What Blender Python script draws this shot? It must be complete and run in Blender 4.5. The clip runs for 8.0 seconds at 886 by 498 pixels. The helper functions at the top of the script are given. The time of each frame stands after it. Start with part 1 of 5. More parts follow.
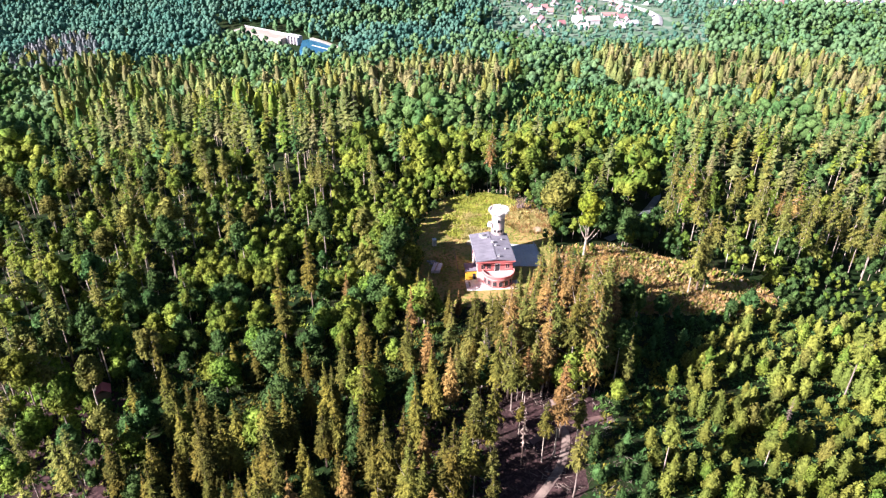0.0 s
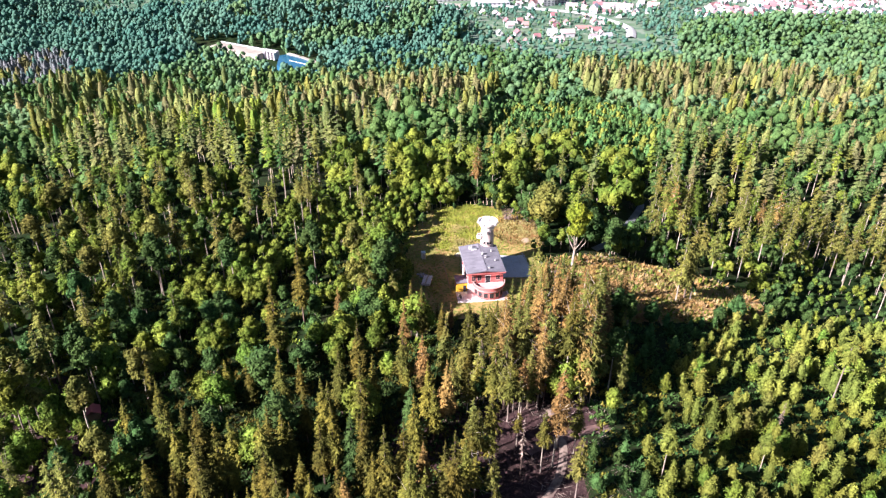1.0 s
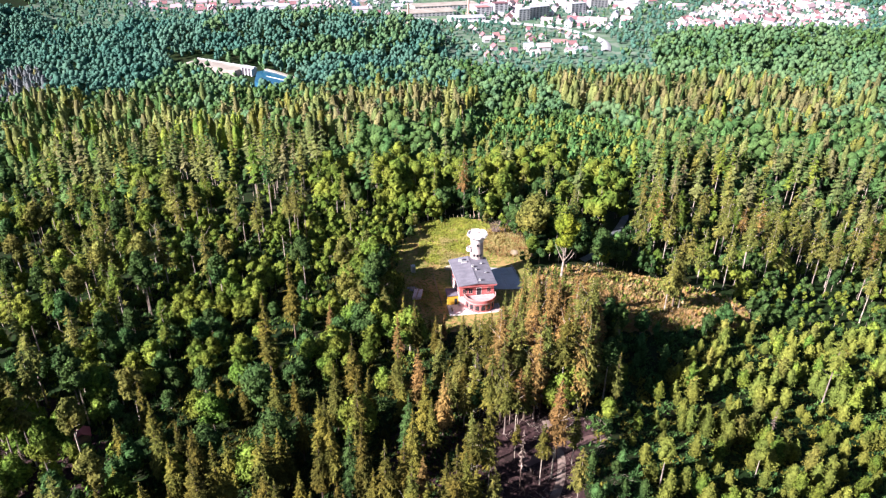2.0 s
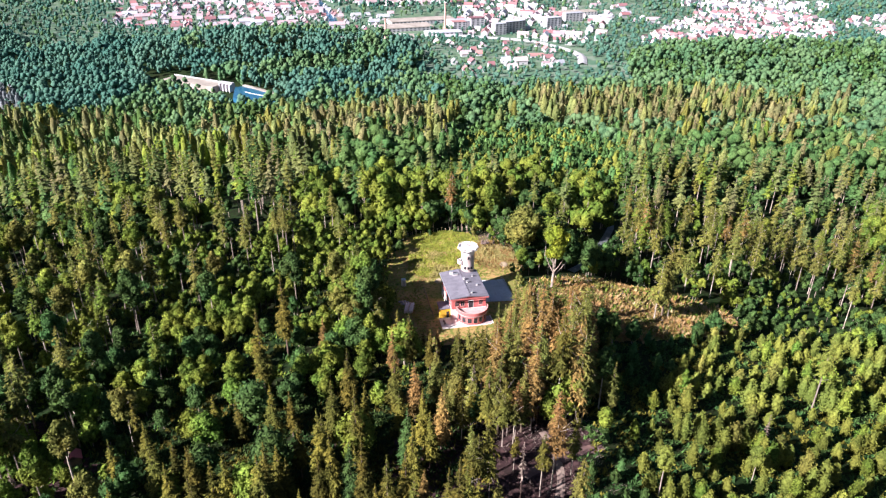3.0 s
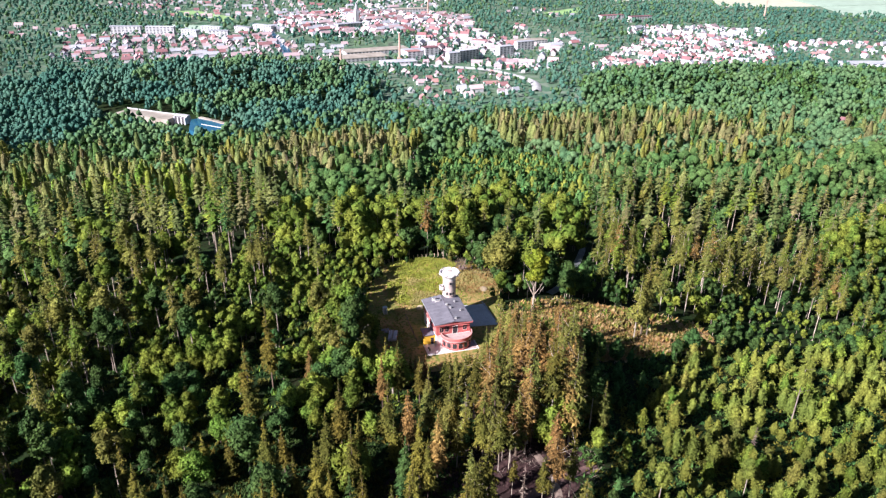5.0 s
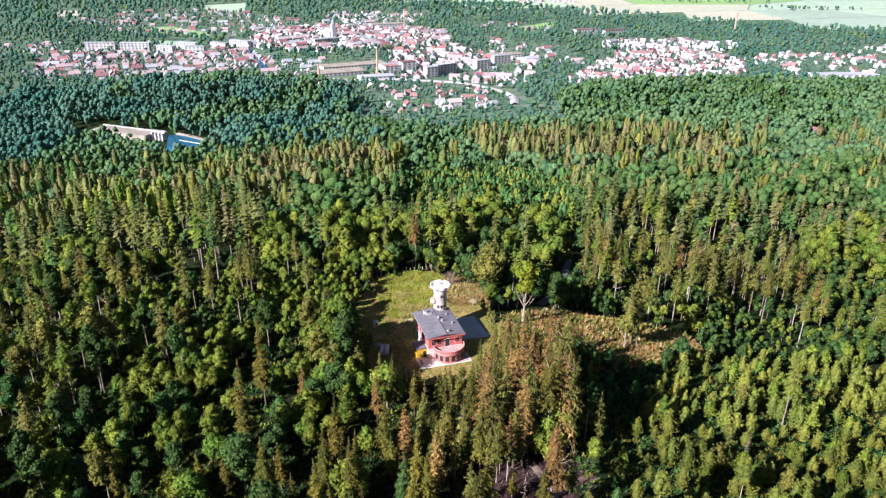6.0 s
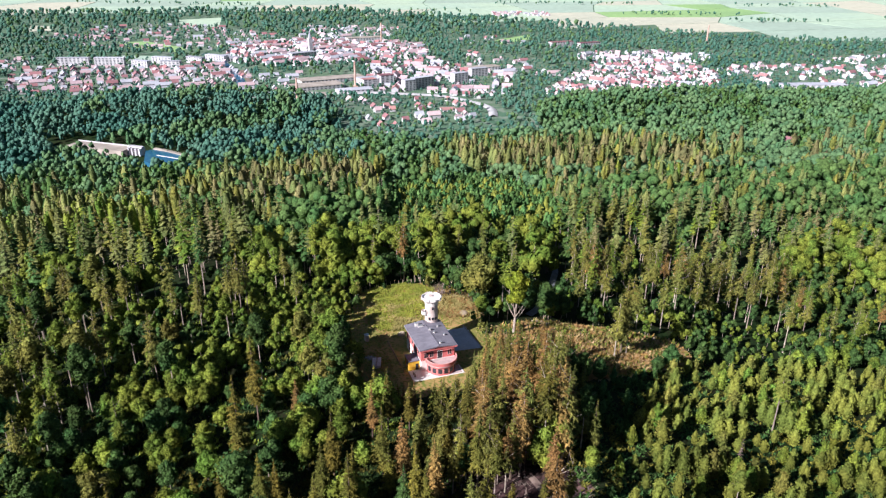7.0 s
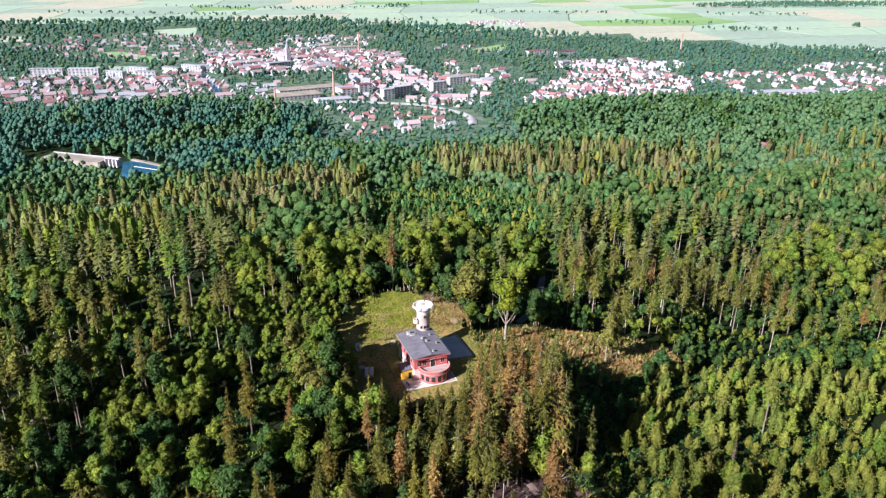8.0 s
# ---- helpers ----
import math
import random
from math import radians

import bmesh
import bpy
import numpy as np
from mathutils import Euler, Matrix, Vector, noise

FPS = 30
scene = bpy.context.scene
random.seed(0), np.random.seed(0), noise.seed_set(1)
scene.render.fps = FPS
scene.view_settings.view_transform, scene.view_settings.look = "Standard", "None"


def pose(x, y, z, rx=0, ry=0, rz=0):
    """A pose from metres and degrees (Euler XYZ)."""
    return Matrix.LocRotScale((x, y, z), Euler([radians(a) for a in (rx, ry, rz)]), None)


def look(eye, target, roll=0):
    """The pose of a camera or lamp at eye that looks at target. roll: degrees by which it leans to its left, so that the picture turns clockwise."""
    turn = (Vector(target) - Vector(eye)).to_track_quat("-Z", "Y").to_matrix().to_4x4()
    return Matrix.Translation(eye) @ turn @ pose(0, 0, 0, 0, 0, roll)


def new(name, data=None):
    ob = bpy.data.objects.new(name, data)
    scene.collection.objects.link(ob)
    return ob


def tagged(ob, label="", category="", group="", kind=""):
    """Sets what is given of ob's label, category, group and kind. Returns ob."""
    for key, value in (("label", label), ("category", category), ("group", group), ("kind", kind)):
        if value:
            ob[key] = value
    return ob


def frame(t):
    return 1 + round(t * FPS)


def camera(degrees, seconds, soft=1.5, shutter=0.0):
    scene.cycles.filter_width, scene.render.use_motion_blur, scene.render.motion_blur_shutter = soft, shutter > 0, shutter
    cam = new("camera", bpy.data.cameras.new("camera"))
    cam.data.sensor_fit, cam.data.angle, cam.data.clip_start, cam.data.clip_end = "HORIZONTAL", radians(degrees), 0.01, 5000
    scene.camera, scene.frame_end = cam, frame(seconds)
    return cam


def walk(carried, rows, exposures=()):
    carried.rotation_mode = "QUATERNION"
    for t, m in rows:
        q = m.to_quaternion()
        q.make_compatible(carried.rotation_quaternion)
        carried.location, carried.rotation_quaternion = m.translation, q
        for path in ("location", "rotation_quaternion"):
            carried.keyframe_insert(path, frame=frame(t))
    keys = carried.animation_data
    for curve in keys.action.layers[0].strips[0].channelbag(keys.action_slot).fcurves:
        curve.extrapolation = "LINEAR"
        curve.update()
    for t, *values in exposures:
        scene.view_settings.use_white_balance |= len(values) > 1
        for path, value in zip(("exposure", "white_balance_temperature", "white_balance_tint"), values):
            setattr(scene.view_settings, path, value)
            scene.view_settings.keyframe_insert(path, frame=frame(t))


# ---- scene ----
cam = camera(63.7, 8.0, soft=1.3)
METRES, EYE, TILT, LEAN, TURN = 30.0, 114.0, -31.0, -0.5, 0.0
ROWS = [
    (0.0, 0.0, 0.0, 0.0, -0.0, 0.0, 0.0),
    (0.5, -0.0602, -0.0011, -0.0015, -0.89, 0.5, 0.52),
    (1.0, -0.1206, -0.0011, -0.003, -1.77, 1.02, 1.04),
    (1.5, -0.1817, -0.0001, -0.0044, -2.65, 1.55, 1.55),
    (3.0, -0.3692, 0.0079, -0.0035, -5.21, 3.08, 3.04),
    (3.5, -0.4326, 0.0126, -0.0031, -6.05, 3.57, 3.55),
    (4.0, -0.4958, 0.0182, -0.001, -6.89, 4.06, 4.04),
    (4.5, -0.5583, 0.0245, 0.0005, -7.74, 4.55, 4.54),
    (6.0, -0.7443, 0.0496, 0.0087, -10.26, 5.94, 6.04),
    (6.5, -0.8057, 0.0599, 0.0133, -11.09, 6.36, 6.55),
    (7.0, -0.8674, 0.0711, 0.0183, -11.92, 6.74, 7.04),
    (7.5, -0.9293, 0.0837, 0.0244, -12.75, 7.02, 7.51),
    (8.0, -0.9916, 0.0971, 0.0303, -13.56, 7.21, 7.96),
]
walk(cam, [(t, pose(0, 0, EYE, TILT, LEAN, TURN) @ pose(METRES * x, METRES * y, METRES * z, 90 + pitch, roll, yaw)) for t, x, y, z, yaw, pitch, roll in ROWS],
     exposures=[(0.0, 1.95, 5700, 18), (1.5, 1.8, 5690, 17), (3.5, 1.53, 5620, 15), (6.0, 1.2, 5560, 13), (8.0, 1.02, 5520, 12)])

# ---- world, sun ----
world = bpy.data.worlds.new("sky_world")
scene.world = world
world.use_nodes = True
wn = world.node_tree
sky = wn.nodes.new("ShaderNodeTexSky")
sky.sky_type, sky.sun_disc = "NISHITA", False
SUN_ELEV, SUN_AZ = radians(31.5), radians(244)
sky.sun_elevation, sky.sun_rotation = SUN_ELEV, SUN_AZ
sky.air_density, sky.dust_density = 1.0, 0.6
wn.links.new(sky.outputs[0], wn.nodes["Background"].inputs[0])
wn.nodes["Background"].inputs[1].default_value = 0.025
sun = new("sun", bpy.data.lights.new("sun", "SUN"))
sun.data.energy, sun.data.angle, sun.data.color = 5.0, radians(0.55), (1.0, 0.925, 0.82)
to_sun = Vector((math.sin(SUN_AZ) * math.cos(SUN_ELEV), math.cos(SUN_AZ) * math.cos(SUN_ELEV), math.sin(SUN_ELEV)))
sun.matrix_world = look(to_sun * 300, (0, 0, 0))

# ---- materials ----
def shade(name, base, second=None, scale=0.5, fine=6.0, rough=0.85, bump=0.0, leaf=0.0, spread=0.0, metal=0.0, third=None, grain=0.55):
    """Two colours mixed by noise at two scales; spread varies value and hue by object; leaf lets light through."""
    m = bpy.data.materials.new(name)
    m.use_nodes = True
    n, k = m.node_tree.nodes, m.node_tree.links
    p = n["Principled BSDF"]
    p.inputs["Roughness"].default_value, p.inputs["Metallic"].default_value = rough, metal
    p.inputs["Specular IOR Level"].default_value = 0.08 if leaf or bump >= 0.1 else 0.25
    second = second or tuple(c * 0.7 for c in base)
    geo = n.new("ShaderNodeNewGeometry")
    big, small = n.new("ShaderNodeTexNoise"), n.new("ShaderNodeTexNoise")
    big.inputs["Scale"].default_value, big.inputs["Detail"].default_value = scale, 3
    small.inputs["Scale"].default_value, small.inputs["Detail"].default_value = fine, 4
    for t in (big, small):  # world position, so that neighbours differ
        k.new(geo.outputs["Position"], t.inputs["Vector"])
    ramp = n.new("ShaderNodeMapRange")
    ramp.inputs[1].default_value, ramp.inputs[2].default_value = 0.38, 0.62
    k.new(big.outputs["Fac"], ramp.inputs[0])
    mix = n.new("ShaderNodeMix")
    mix.data_type = "RGBA"
    mix.inputs[6].default_value, mix.inputs[7].default_value = (*base, 1), (*second, 1)
    k.new(ramp.outputs[0], mix.inputs[0])
    colour = mix.outputs[2]
    if third:
        r3 = n.new("ShaderNodeMapRange")
        r3.inputs[1].default_value, r3.inputs[2].default_value = 0.5, 0.6
        k.new(small.outputs["Fac"], r3.inputs[0])
        m3 = n.new("ShaderNodeMix")
        m3.data_type = "RGBA"
        m3.inputs[7].default_value = (*third, 1)
        k.new(r3.outputs[0], m3.inputs[0])
        k.new(colour, m3.inputs[6])
        colour = m3.outputs[2]
    hsv = n.new("ShaderNodeHueSaturation")
    k.new(colour, hsv.inputs["Color"])
    val = n.new("ShaderNodeMapRange")
    if leaf:  # sprays, and the self-shadow of gaps between them, painted as value noise
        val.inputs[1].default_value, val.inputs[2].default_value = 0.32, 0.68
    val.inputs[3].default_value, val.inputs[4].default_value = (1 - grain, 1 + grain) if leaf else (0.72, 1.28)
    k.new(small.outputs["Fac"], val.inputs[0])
    value = val.outputs[0]
    if spread:
        info = n.new("ShaderNodeObjectInfo")
        vary = n.new("ShaderNodeMapRange")
        vary.inputs[3].default_value, vary.inputs[4].default_value = 1 - spread, 1 + spread
        k.new(info.outputs["Random"], vary.inputs[0])
        mul = n.new("ShaderNodeMath")
        mul.operation = "MULTIPLY"
        k.new(value, mul.inputs[0]), k.new(vary.outputs[0], mul.inputs[1])
        value = mul.outputs[0]
        hue = n.new("ShaderNodeMapRange")
        hue.inputs[3].default_value, hue.inputs[4].default_value = 0.5 - spread * 0.07, 0.5 + spread * 0.02
        k.new(info.outputs["Random"], hue.inputs[0])
        k.new(hue.outputs[0], hsv.inputs["Hue"])
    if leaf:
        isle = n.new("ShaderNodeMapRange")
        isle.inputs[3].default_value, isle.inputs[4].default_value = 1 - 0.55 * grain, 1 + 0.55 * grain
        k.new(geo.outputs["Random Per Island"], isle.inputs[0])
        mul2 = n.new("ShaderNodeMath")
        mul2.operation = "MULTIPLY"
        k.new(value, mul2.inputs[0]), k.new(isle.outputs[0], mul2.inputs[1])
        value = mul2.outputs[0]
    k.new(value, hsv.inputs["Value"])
    k.new(hsv.outputs[0], p.inputs["Base Color"])
    if bump:
        b = n.new("ShaderNodeBump")
        b.inputs["Strength"].default_value, b.inputs["Distance"].default_value = (1.0, bump * 2.4) if leaf else (0.6, bump)
        k.new(small.outputs["Fac"], b.inputs["Height"])
        k.new(b.outputs[0], p.inputs["Normal"])
    if leaf:
        tr, ms = n.new("ShaderNodeBsdfTranslucent"), n.new("ShaderNodeMixShader")
        k.new(hsv.outputs[0], tr.inputs[0])
        ms.inputs[0].default_value = leaf
        k.new(p.outputs[0], ms.inputs[1]), k.new(tr.outputs[0], ms.inputs[2])
        k.new(ms.outputs[0], n["Material Output"].inputs[0])
    return m


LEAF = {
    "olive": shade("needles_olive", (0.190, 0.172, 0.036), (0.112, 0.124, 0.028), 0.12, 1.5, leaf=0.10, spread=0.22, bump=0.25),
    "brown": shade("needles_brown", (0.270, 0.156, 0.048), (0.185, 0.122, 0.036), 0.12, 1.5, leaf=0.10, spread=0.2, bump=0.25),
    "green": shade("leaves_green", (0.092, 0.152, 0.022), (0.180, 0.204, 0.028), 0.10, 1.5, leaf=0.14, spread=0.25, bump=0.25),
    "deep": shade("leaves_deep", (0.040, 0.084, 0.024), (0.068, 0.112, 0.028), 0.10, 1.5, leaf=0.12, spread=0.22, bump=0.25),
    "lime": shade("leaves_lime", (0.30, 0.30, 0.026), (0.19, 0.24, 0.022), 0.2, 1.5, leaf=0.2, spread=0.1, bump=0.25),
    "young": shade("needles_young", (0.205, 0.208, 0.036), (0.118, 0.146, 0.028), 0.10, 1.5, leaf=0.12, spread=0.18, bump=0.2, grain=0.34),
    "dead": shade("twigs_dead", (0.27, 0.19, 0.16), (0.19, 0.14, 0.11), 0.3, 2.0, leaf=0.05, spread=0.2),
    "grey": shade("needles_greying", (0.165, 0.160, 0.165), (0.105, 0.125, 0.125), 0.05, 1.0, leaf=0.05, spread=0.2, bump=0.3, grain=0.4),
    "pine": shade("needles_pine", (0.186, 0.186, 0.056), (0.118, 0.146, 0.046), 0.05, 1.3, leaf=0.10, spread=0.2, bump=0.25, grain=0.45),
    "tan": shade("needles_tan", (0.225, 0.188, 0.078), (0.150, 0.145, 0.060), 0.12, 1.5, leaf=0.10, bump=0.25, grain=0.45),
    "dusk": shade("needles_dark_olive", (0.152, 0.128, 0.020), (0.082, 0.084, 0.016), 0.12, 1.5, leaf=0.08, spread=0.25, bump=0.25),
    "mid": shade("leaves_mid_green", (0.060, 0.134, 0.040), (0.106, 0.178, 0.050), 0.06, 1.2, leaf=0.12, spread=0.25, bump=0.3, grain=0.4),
    # cool and blue: distance haze mixed into the leaf colour of far woods
    "cool": shade("leaves_haze_green", (0.080, 0.164, 0.074), (0.128, 0.210, 0.088), 0.03, 0.8, leaf=0.12, spread=0.25, bump=0.3, grain=0.3),
    "blue": shade("leaves_haze_blue", (0.064, 0.150, 0.118), (0.100, 0.188, 0.134), 0.012, 0.5, leaf=0.10, spread=0.25, bump=0.3, grain=0.24),
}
BARK = shade("bark_pale", (0.40, 0.32, 0.26), (0.22, 0.17, 0.13), 0.8, 4.0, spread=0.3)
BARK_DARK = shade("bark_dark", (0.16, 0.11, 0.08), (0.09, 0.06, 0.045), 0.8, 4.0, spread=0.3)
# litter and undergrowth, darkened so their colour includes the shade under trees
LITTER = shade("shaded_forest_litter", (0.048, 0.025, 0.026), (0.028, 0.018, 0.016), 0.08, 1.2, bump=0.15, third=(0.072, 0.040, 0.038))
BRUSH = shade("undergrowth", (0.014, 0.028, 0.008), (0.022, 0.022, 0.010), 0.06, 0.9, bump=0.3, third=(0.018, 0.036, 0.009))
GRASS = shade("yard_grass", (0.22, 0.19, 0.055), (0.40, 0.25, 0.10), 0.13, 1.0, bump=0.12, third=(0.13, 0.15, 0.03))
CUT = shade("cut_clearing", (0.38, 0.23, 0.10), (0.20, 0.18, 0.05), 0.12, 1.3, bump=0.25, third=(0.46, 0.31, 0.17))
# valley green shifted towards blue, to hold the haze over the plain
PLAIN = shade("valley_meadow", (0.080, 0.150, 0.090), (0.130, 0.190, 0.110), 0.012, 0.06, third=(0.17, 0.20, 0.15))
TRACK = shade("gravel_track", (0.26, 0.185, 0.150), (0.150, 0.100, 0.085), 0.4, 3.0, bump=0.03)
YARD_ROAD = shade("worn_grey_road", (0.22, 0.22, 0.23), (0.16, 0.16, 0.17), 0.3, 2.0)
SOIL = shade("reddish_soil", (0.20, 0.115, 0.100), (0.090, 0.052, 0.048), 0.3, 1.4, bump=0.04)
ASPHALT = shade("pale_road", (0.46, 0.43, 0.43), (0.36, 0.34, 0.34), 0.05, 0.6)

# ---- the lie of the land ----
def land(x, y):
    """Height of the ground in metres over the plan."""
    x, y = np.asarray(x, float), np.asarray(y, float)
    back = 122 * (1 - np.exp(-(np.maximum(y - 200, 0) / 385) ** 1.7))
    right = 45 * (1 - np.exp(-(np.maximum(x - 35, 0) / 150) ** 1.3)) * np.exp(-np.maximum(y - 250, 0) / 150)
    left = 30 * (1 - np.exp(-(np.maximum(-x - 45, 0) / 200) ** 1.5)) * np.exp(-np.maximum(y - 450, 0) / 150)
    near = 25 * (1 - np.exp(-(np.maximum(60 - y, 0) / 120) ** 1.6))
    mid_hill = 26 * np.exp(-((x + 130) / 230) ** 2 - ((y - 1060) / 85) ** 2)
    far_hill = 14 * np.exp(-((x - 560) / 300) ** 2 - ((y - 960) / 120) ** 2)
    west_hill = 75 * np.exp(-((x + 800) / 175) ** 2 - ((y - 1150) / 260) ** 2)
    roll = 1.2 * np.sin(x * 0.043 + 1.3) * np.cos(y * 0.037) * (np.clip((y - 240) / 80, 0, 1) + np.clip((150 - y) / 60, 0, 1) * 0.5) * np.clip((1600 - y) / 600, 0, 1)
    pit = -7 * np.exp(-((x + 150) / 60) ** 2 - ((y - 830) / 45) ** 2)
    mound = 2.2 * np.exp(-((x - 27) / 11) ** 2 - ((y - 216) / 10) ** 2)
    return np.maximum(-2.8 - back - right - left - near + mid_hill + far_hill + west_hill + roll + pit + mound, -124.5)


def inside(poly, x, y):
    x, y = np.asarray(x, float), np.asarray(y, float)
    ok = np.zeros(x.shape, bool)
    for (xa, ya), (xb, yb) in zip(poly, poly[1:] + poly[:1]):
        cross = (ya > y) != (yb > y)
        ok ^= cross & (x < (xb - xa) * (y - ya) / ((yb - ya) or 1e-9) + xa)
    return ok


def off_line(pts, x, y):
    """Least distance in plan from a line of points."""
    x, y = np.asarray(x, float), np.asarray(y, float)
    best = np.full(x.shape, 1e9)
    for (xa, ya), (xb, yb) in zip(pts, pts[1:]):
        dx, dy = xb - xa, yb - ya
        u = np.clip(((x - xa) * dx + (y - ya) * dy) / (dx * dx + dy * dy), 0, 1)
        best = np.minimum(best, np.hypot(x - xa - u * dx, y - ya - u * dy))
    return best


YARD = [(-9, 168), (-10, 186), (-8, 206), (1, 234), (18, 240), (33, 230), (38, 209), (36, 196), (38, 184), (34, 172), (22, 164), (8, 163)]
CLEARING = [(40, 170), (38.5, 180), (39, 196), (50, 200), (58, 203), (78, 202), (106, 196), (108, 181), (84, 173), (60, 166), (52, 164)]
SHADED_STRIP = [(-40, 180), (-42, 171), (-48, 157), (-54, 143), (-60, 138)]
TRACK_FRONT = [(14, 88), (20.4, 98), (24.7, 103), (27.4, 108.4), (28.9, 114.2), (28.2, 121), (27, 126)]
TRACK_SIDE = [(20, 113), (22.2, 114.2), (30, 117.4), (40, 120.6)]
TRACK_BACK = [(56, 207), (62, 213), (76, 236), (90, 263), (96, 300)]
PLANTATION = [(33, 60), (32, 112), (40, 136), (47, 156), (54, 163), (84, 171), (108, 179), (175, 180), (260, 150), (200, 60)]
TOWN_ROAD = [(20, 1222), (89, 1205), (159, 1189), (235, 1162), (276, 1119), (292, 1058), (296, 994), (282, 950)]
RIVER = [(-150, 1720), (-123, 1641), (-105, 1575), (-83, 1478), (-73, 1400), (-63, 1312), (-55, 1260), (-70, 1190)]
MEADOWS = [[(-370, 1951), (-302, 1959), (-200, 1825), (-196, 1741), (-305, 1838)], [(-325, 1725), (-207, 1684), (-210, 1606), (-296, 1639)], [(-282, 2475), (-142, 2540), (-141, 2272), (-229, 2259)],
           [(-673, 2373), (-599, 2359), (-575, 2229), (-633, 2214)], [(569, 1840), (716, 1950), (669, 1843), (557, 1762)], [(405, 1384), (445, 1389), (458, 1325), (397, 1294)],
           [(654, 1105), (690, 1097), (648, 1047), (625, 1052)], [(998, 1351), (1032, 1320), (987, 1277)], [(1051, 1129), (1072, 1070), (1005, 1035), (979, 1080)], [(959, 937), (1005, 945), (912, 855), (888, 861)]]
MID_WOOD = [(-960, 1000), (-960, 1380), (-640, 1330), (-480, 1060), (-300, 1120), (-120, 1100), (-30, 1085), (50, 1060), (70, 980), (30, 880), (-40, 830), (-700, 700)]
DEAD_STAND = [(-410, 652), (-430, 707), (-449, 788), (-435, 853), (-400, 834), (-347, 752), (-365, 700), (-388, 670)]
RIGHT_WOOD = [(325, 900), (360, 975), (440, 1025), (560, 1010), (760, 975), (900, 1000), (1300, 950), (1300, 500), (200, 500), (310, 790)]


def soup(name, v, f, mats, index=None, smooth=False):
    """A mesh of triangles from arrays."""
    me = bpy.data.meshes.new(name)
    v, f = np.asarray(v, np.float32).reshape(-1, 3), np.asarray(f, np.int32).reshape(-1, 3)
    me.vertices.add(len(v)), me.loops.add(f.size), me.polygons.add(len(f))
    me.vertices.foreach_set("co", v.ravel())
    me.loops.foreach_set("vertex_index", f.ravel())
    me.polygons.foreach_set("loop_start", np.arange(0, f.size, 3, dtype=np.int32))
    for m in mats:
        me.materials.append(m)
    if index is not None:
        me.polygons.foreach_set("material_index", np.asarray(index, np.int32))
    me.polygons.foreach_set("use_smooth", np.full(len(f), smooth))
    me.update(calc_edges=True)
    return me


def part(name, bm, material, parent, label=""):
    me = bpy.data.meshes.new(name)
    bm.normal_update()
    bm.to_mesh(me)
    bm.free()
    me.materials.append(material)
    ob = new(name, me)
    ob.parent = parent
    return tagged(ob, label)


def root(name, m, label, category, group="", kind=""):
    ob = new(name)
    ob.empty_display_size = 0.3
    ob.matrix_world = m
    return tagged(ob, label, category, group, kind)


# ground: one sheet, fine near the hill and coarse towards the horizon
def spaced(lo, fine_lo, fine_hi, hi, step, grow=1.09):
    out, a, s = list(np.arange(fine_lo, fine_hi, step)), fine_hi, step
    while a < hi:
        out.append(a)
        s *= grow
        a += s
    out.append(hi)
    a, s = fine_lo - step, step
    while a > lo:
        out.insert(0, a)
        s *= grow
        a -= s
    return np.array([lo] + out)


gx, gy = spaced(-7000, -110, 180, 7000, 3.0), spaced(-1500, 70, 270, 7000, 3.0, 1.05)
mx, my = np.meshgrid(gx, gy)
gz = land(mx, my)
verts = np.stack([mx, my, gz], -1).reshape(-1, 3)
nx, ny = len(gx), len(gy)
a = (np.arange(ny - 1)[:, None] * nx + np.arange(nx - 1)).ravel()
faces = np.concatenate([np.stack([a, a + 1, a + nx + 1], -1), np.stack([a, a + nx + 1, a + nx], -1)])
c = verts[faces].mean(1)
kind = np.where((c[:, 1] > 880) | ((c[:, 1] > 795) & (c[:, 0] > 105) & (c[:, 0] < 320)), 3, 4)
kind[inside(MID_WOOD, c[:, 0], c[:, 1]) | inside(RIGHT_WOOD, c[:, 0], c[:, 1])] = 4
# darkened litter where the wood shades its floor
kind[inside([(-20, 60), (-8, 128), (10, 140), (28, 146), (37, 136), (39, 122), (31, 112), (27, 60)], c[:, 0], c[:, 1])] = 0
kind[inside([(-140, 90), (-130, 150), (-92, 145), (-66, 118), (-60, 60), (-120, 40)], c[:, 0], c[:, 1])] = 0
wob = np.array([noise.noise((p[0] * 0.2, p[1] * 0.2, 0)) * 3 if -20 < p[0] < 120 and 150 < p[1] < 250 else 0 for p in c])
kind[inside(YARD, c[:, 0] + wob, c[:, 1] + wob)] = 1
kind[inside(CLEARING, c[:, 0] + wob, c[:, 1] + wob)] = 2
kind[(off_line([(27, 224), (34, 210)], c[:, 0] + wob, c[:, 1]) < 7)] = 2
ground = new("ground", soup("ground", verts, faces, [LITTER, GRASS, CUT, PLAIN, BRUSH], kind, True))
tagged(ground, "wooded hill with brown litter, a grassy yard and green valley meadows", "ground", kind="structure")


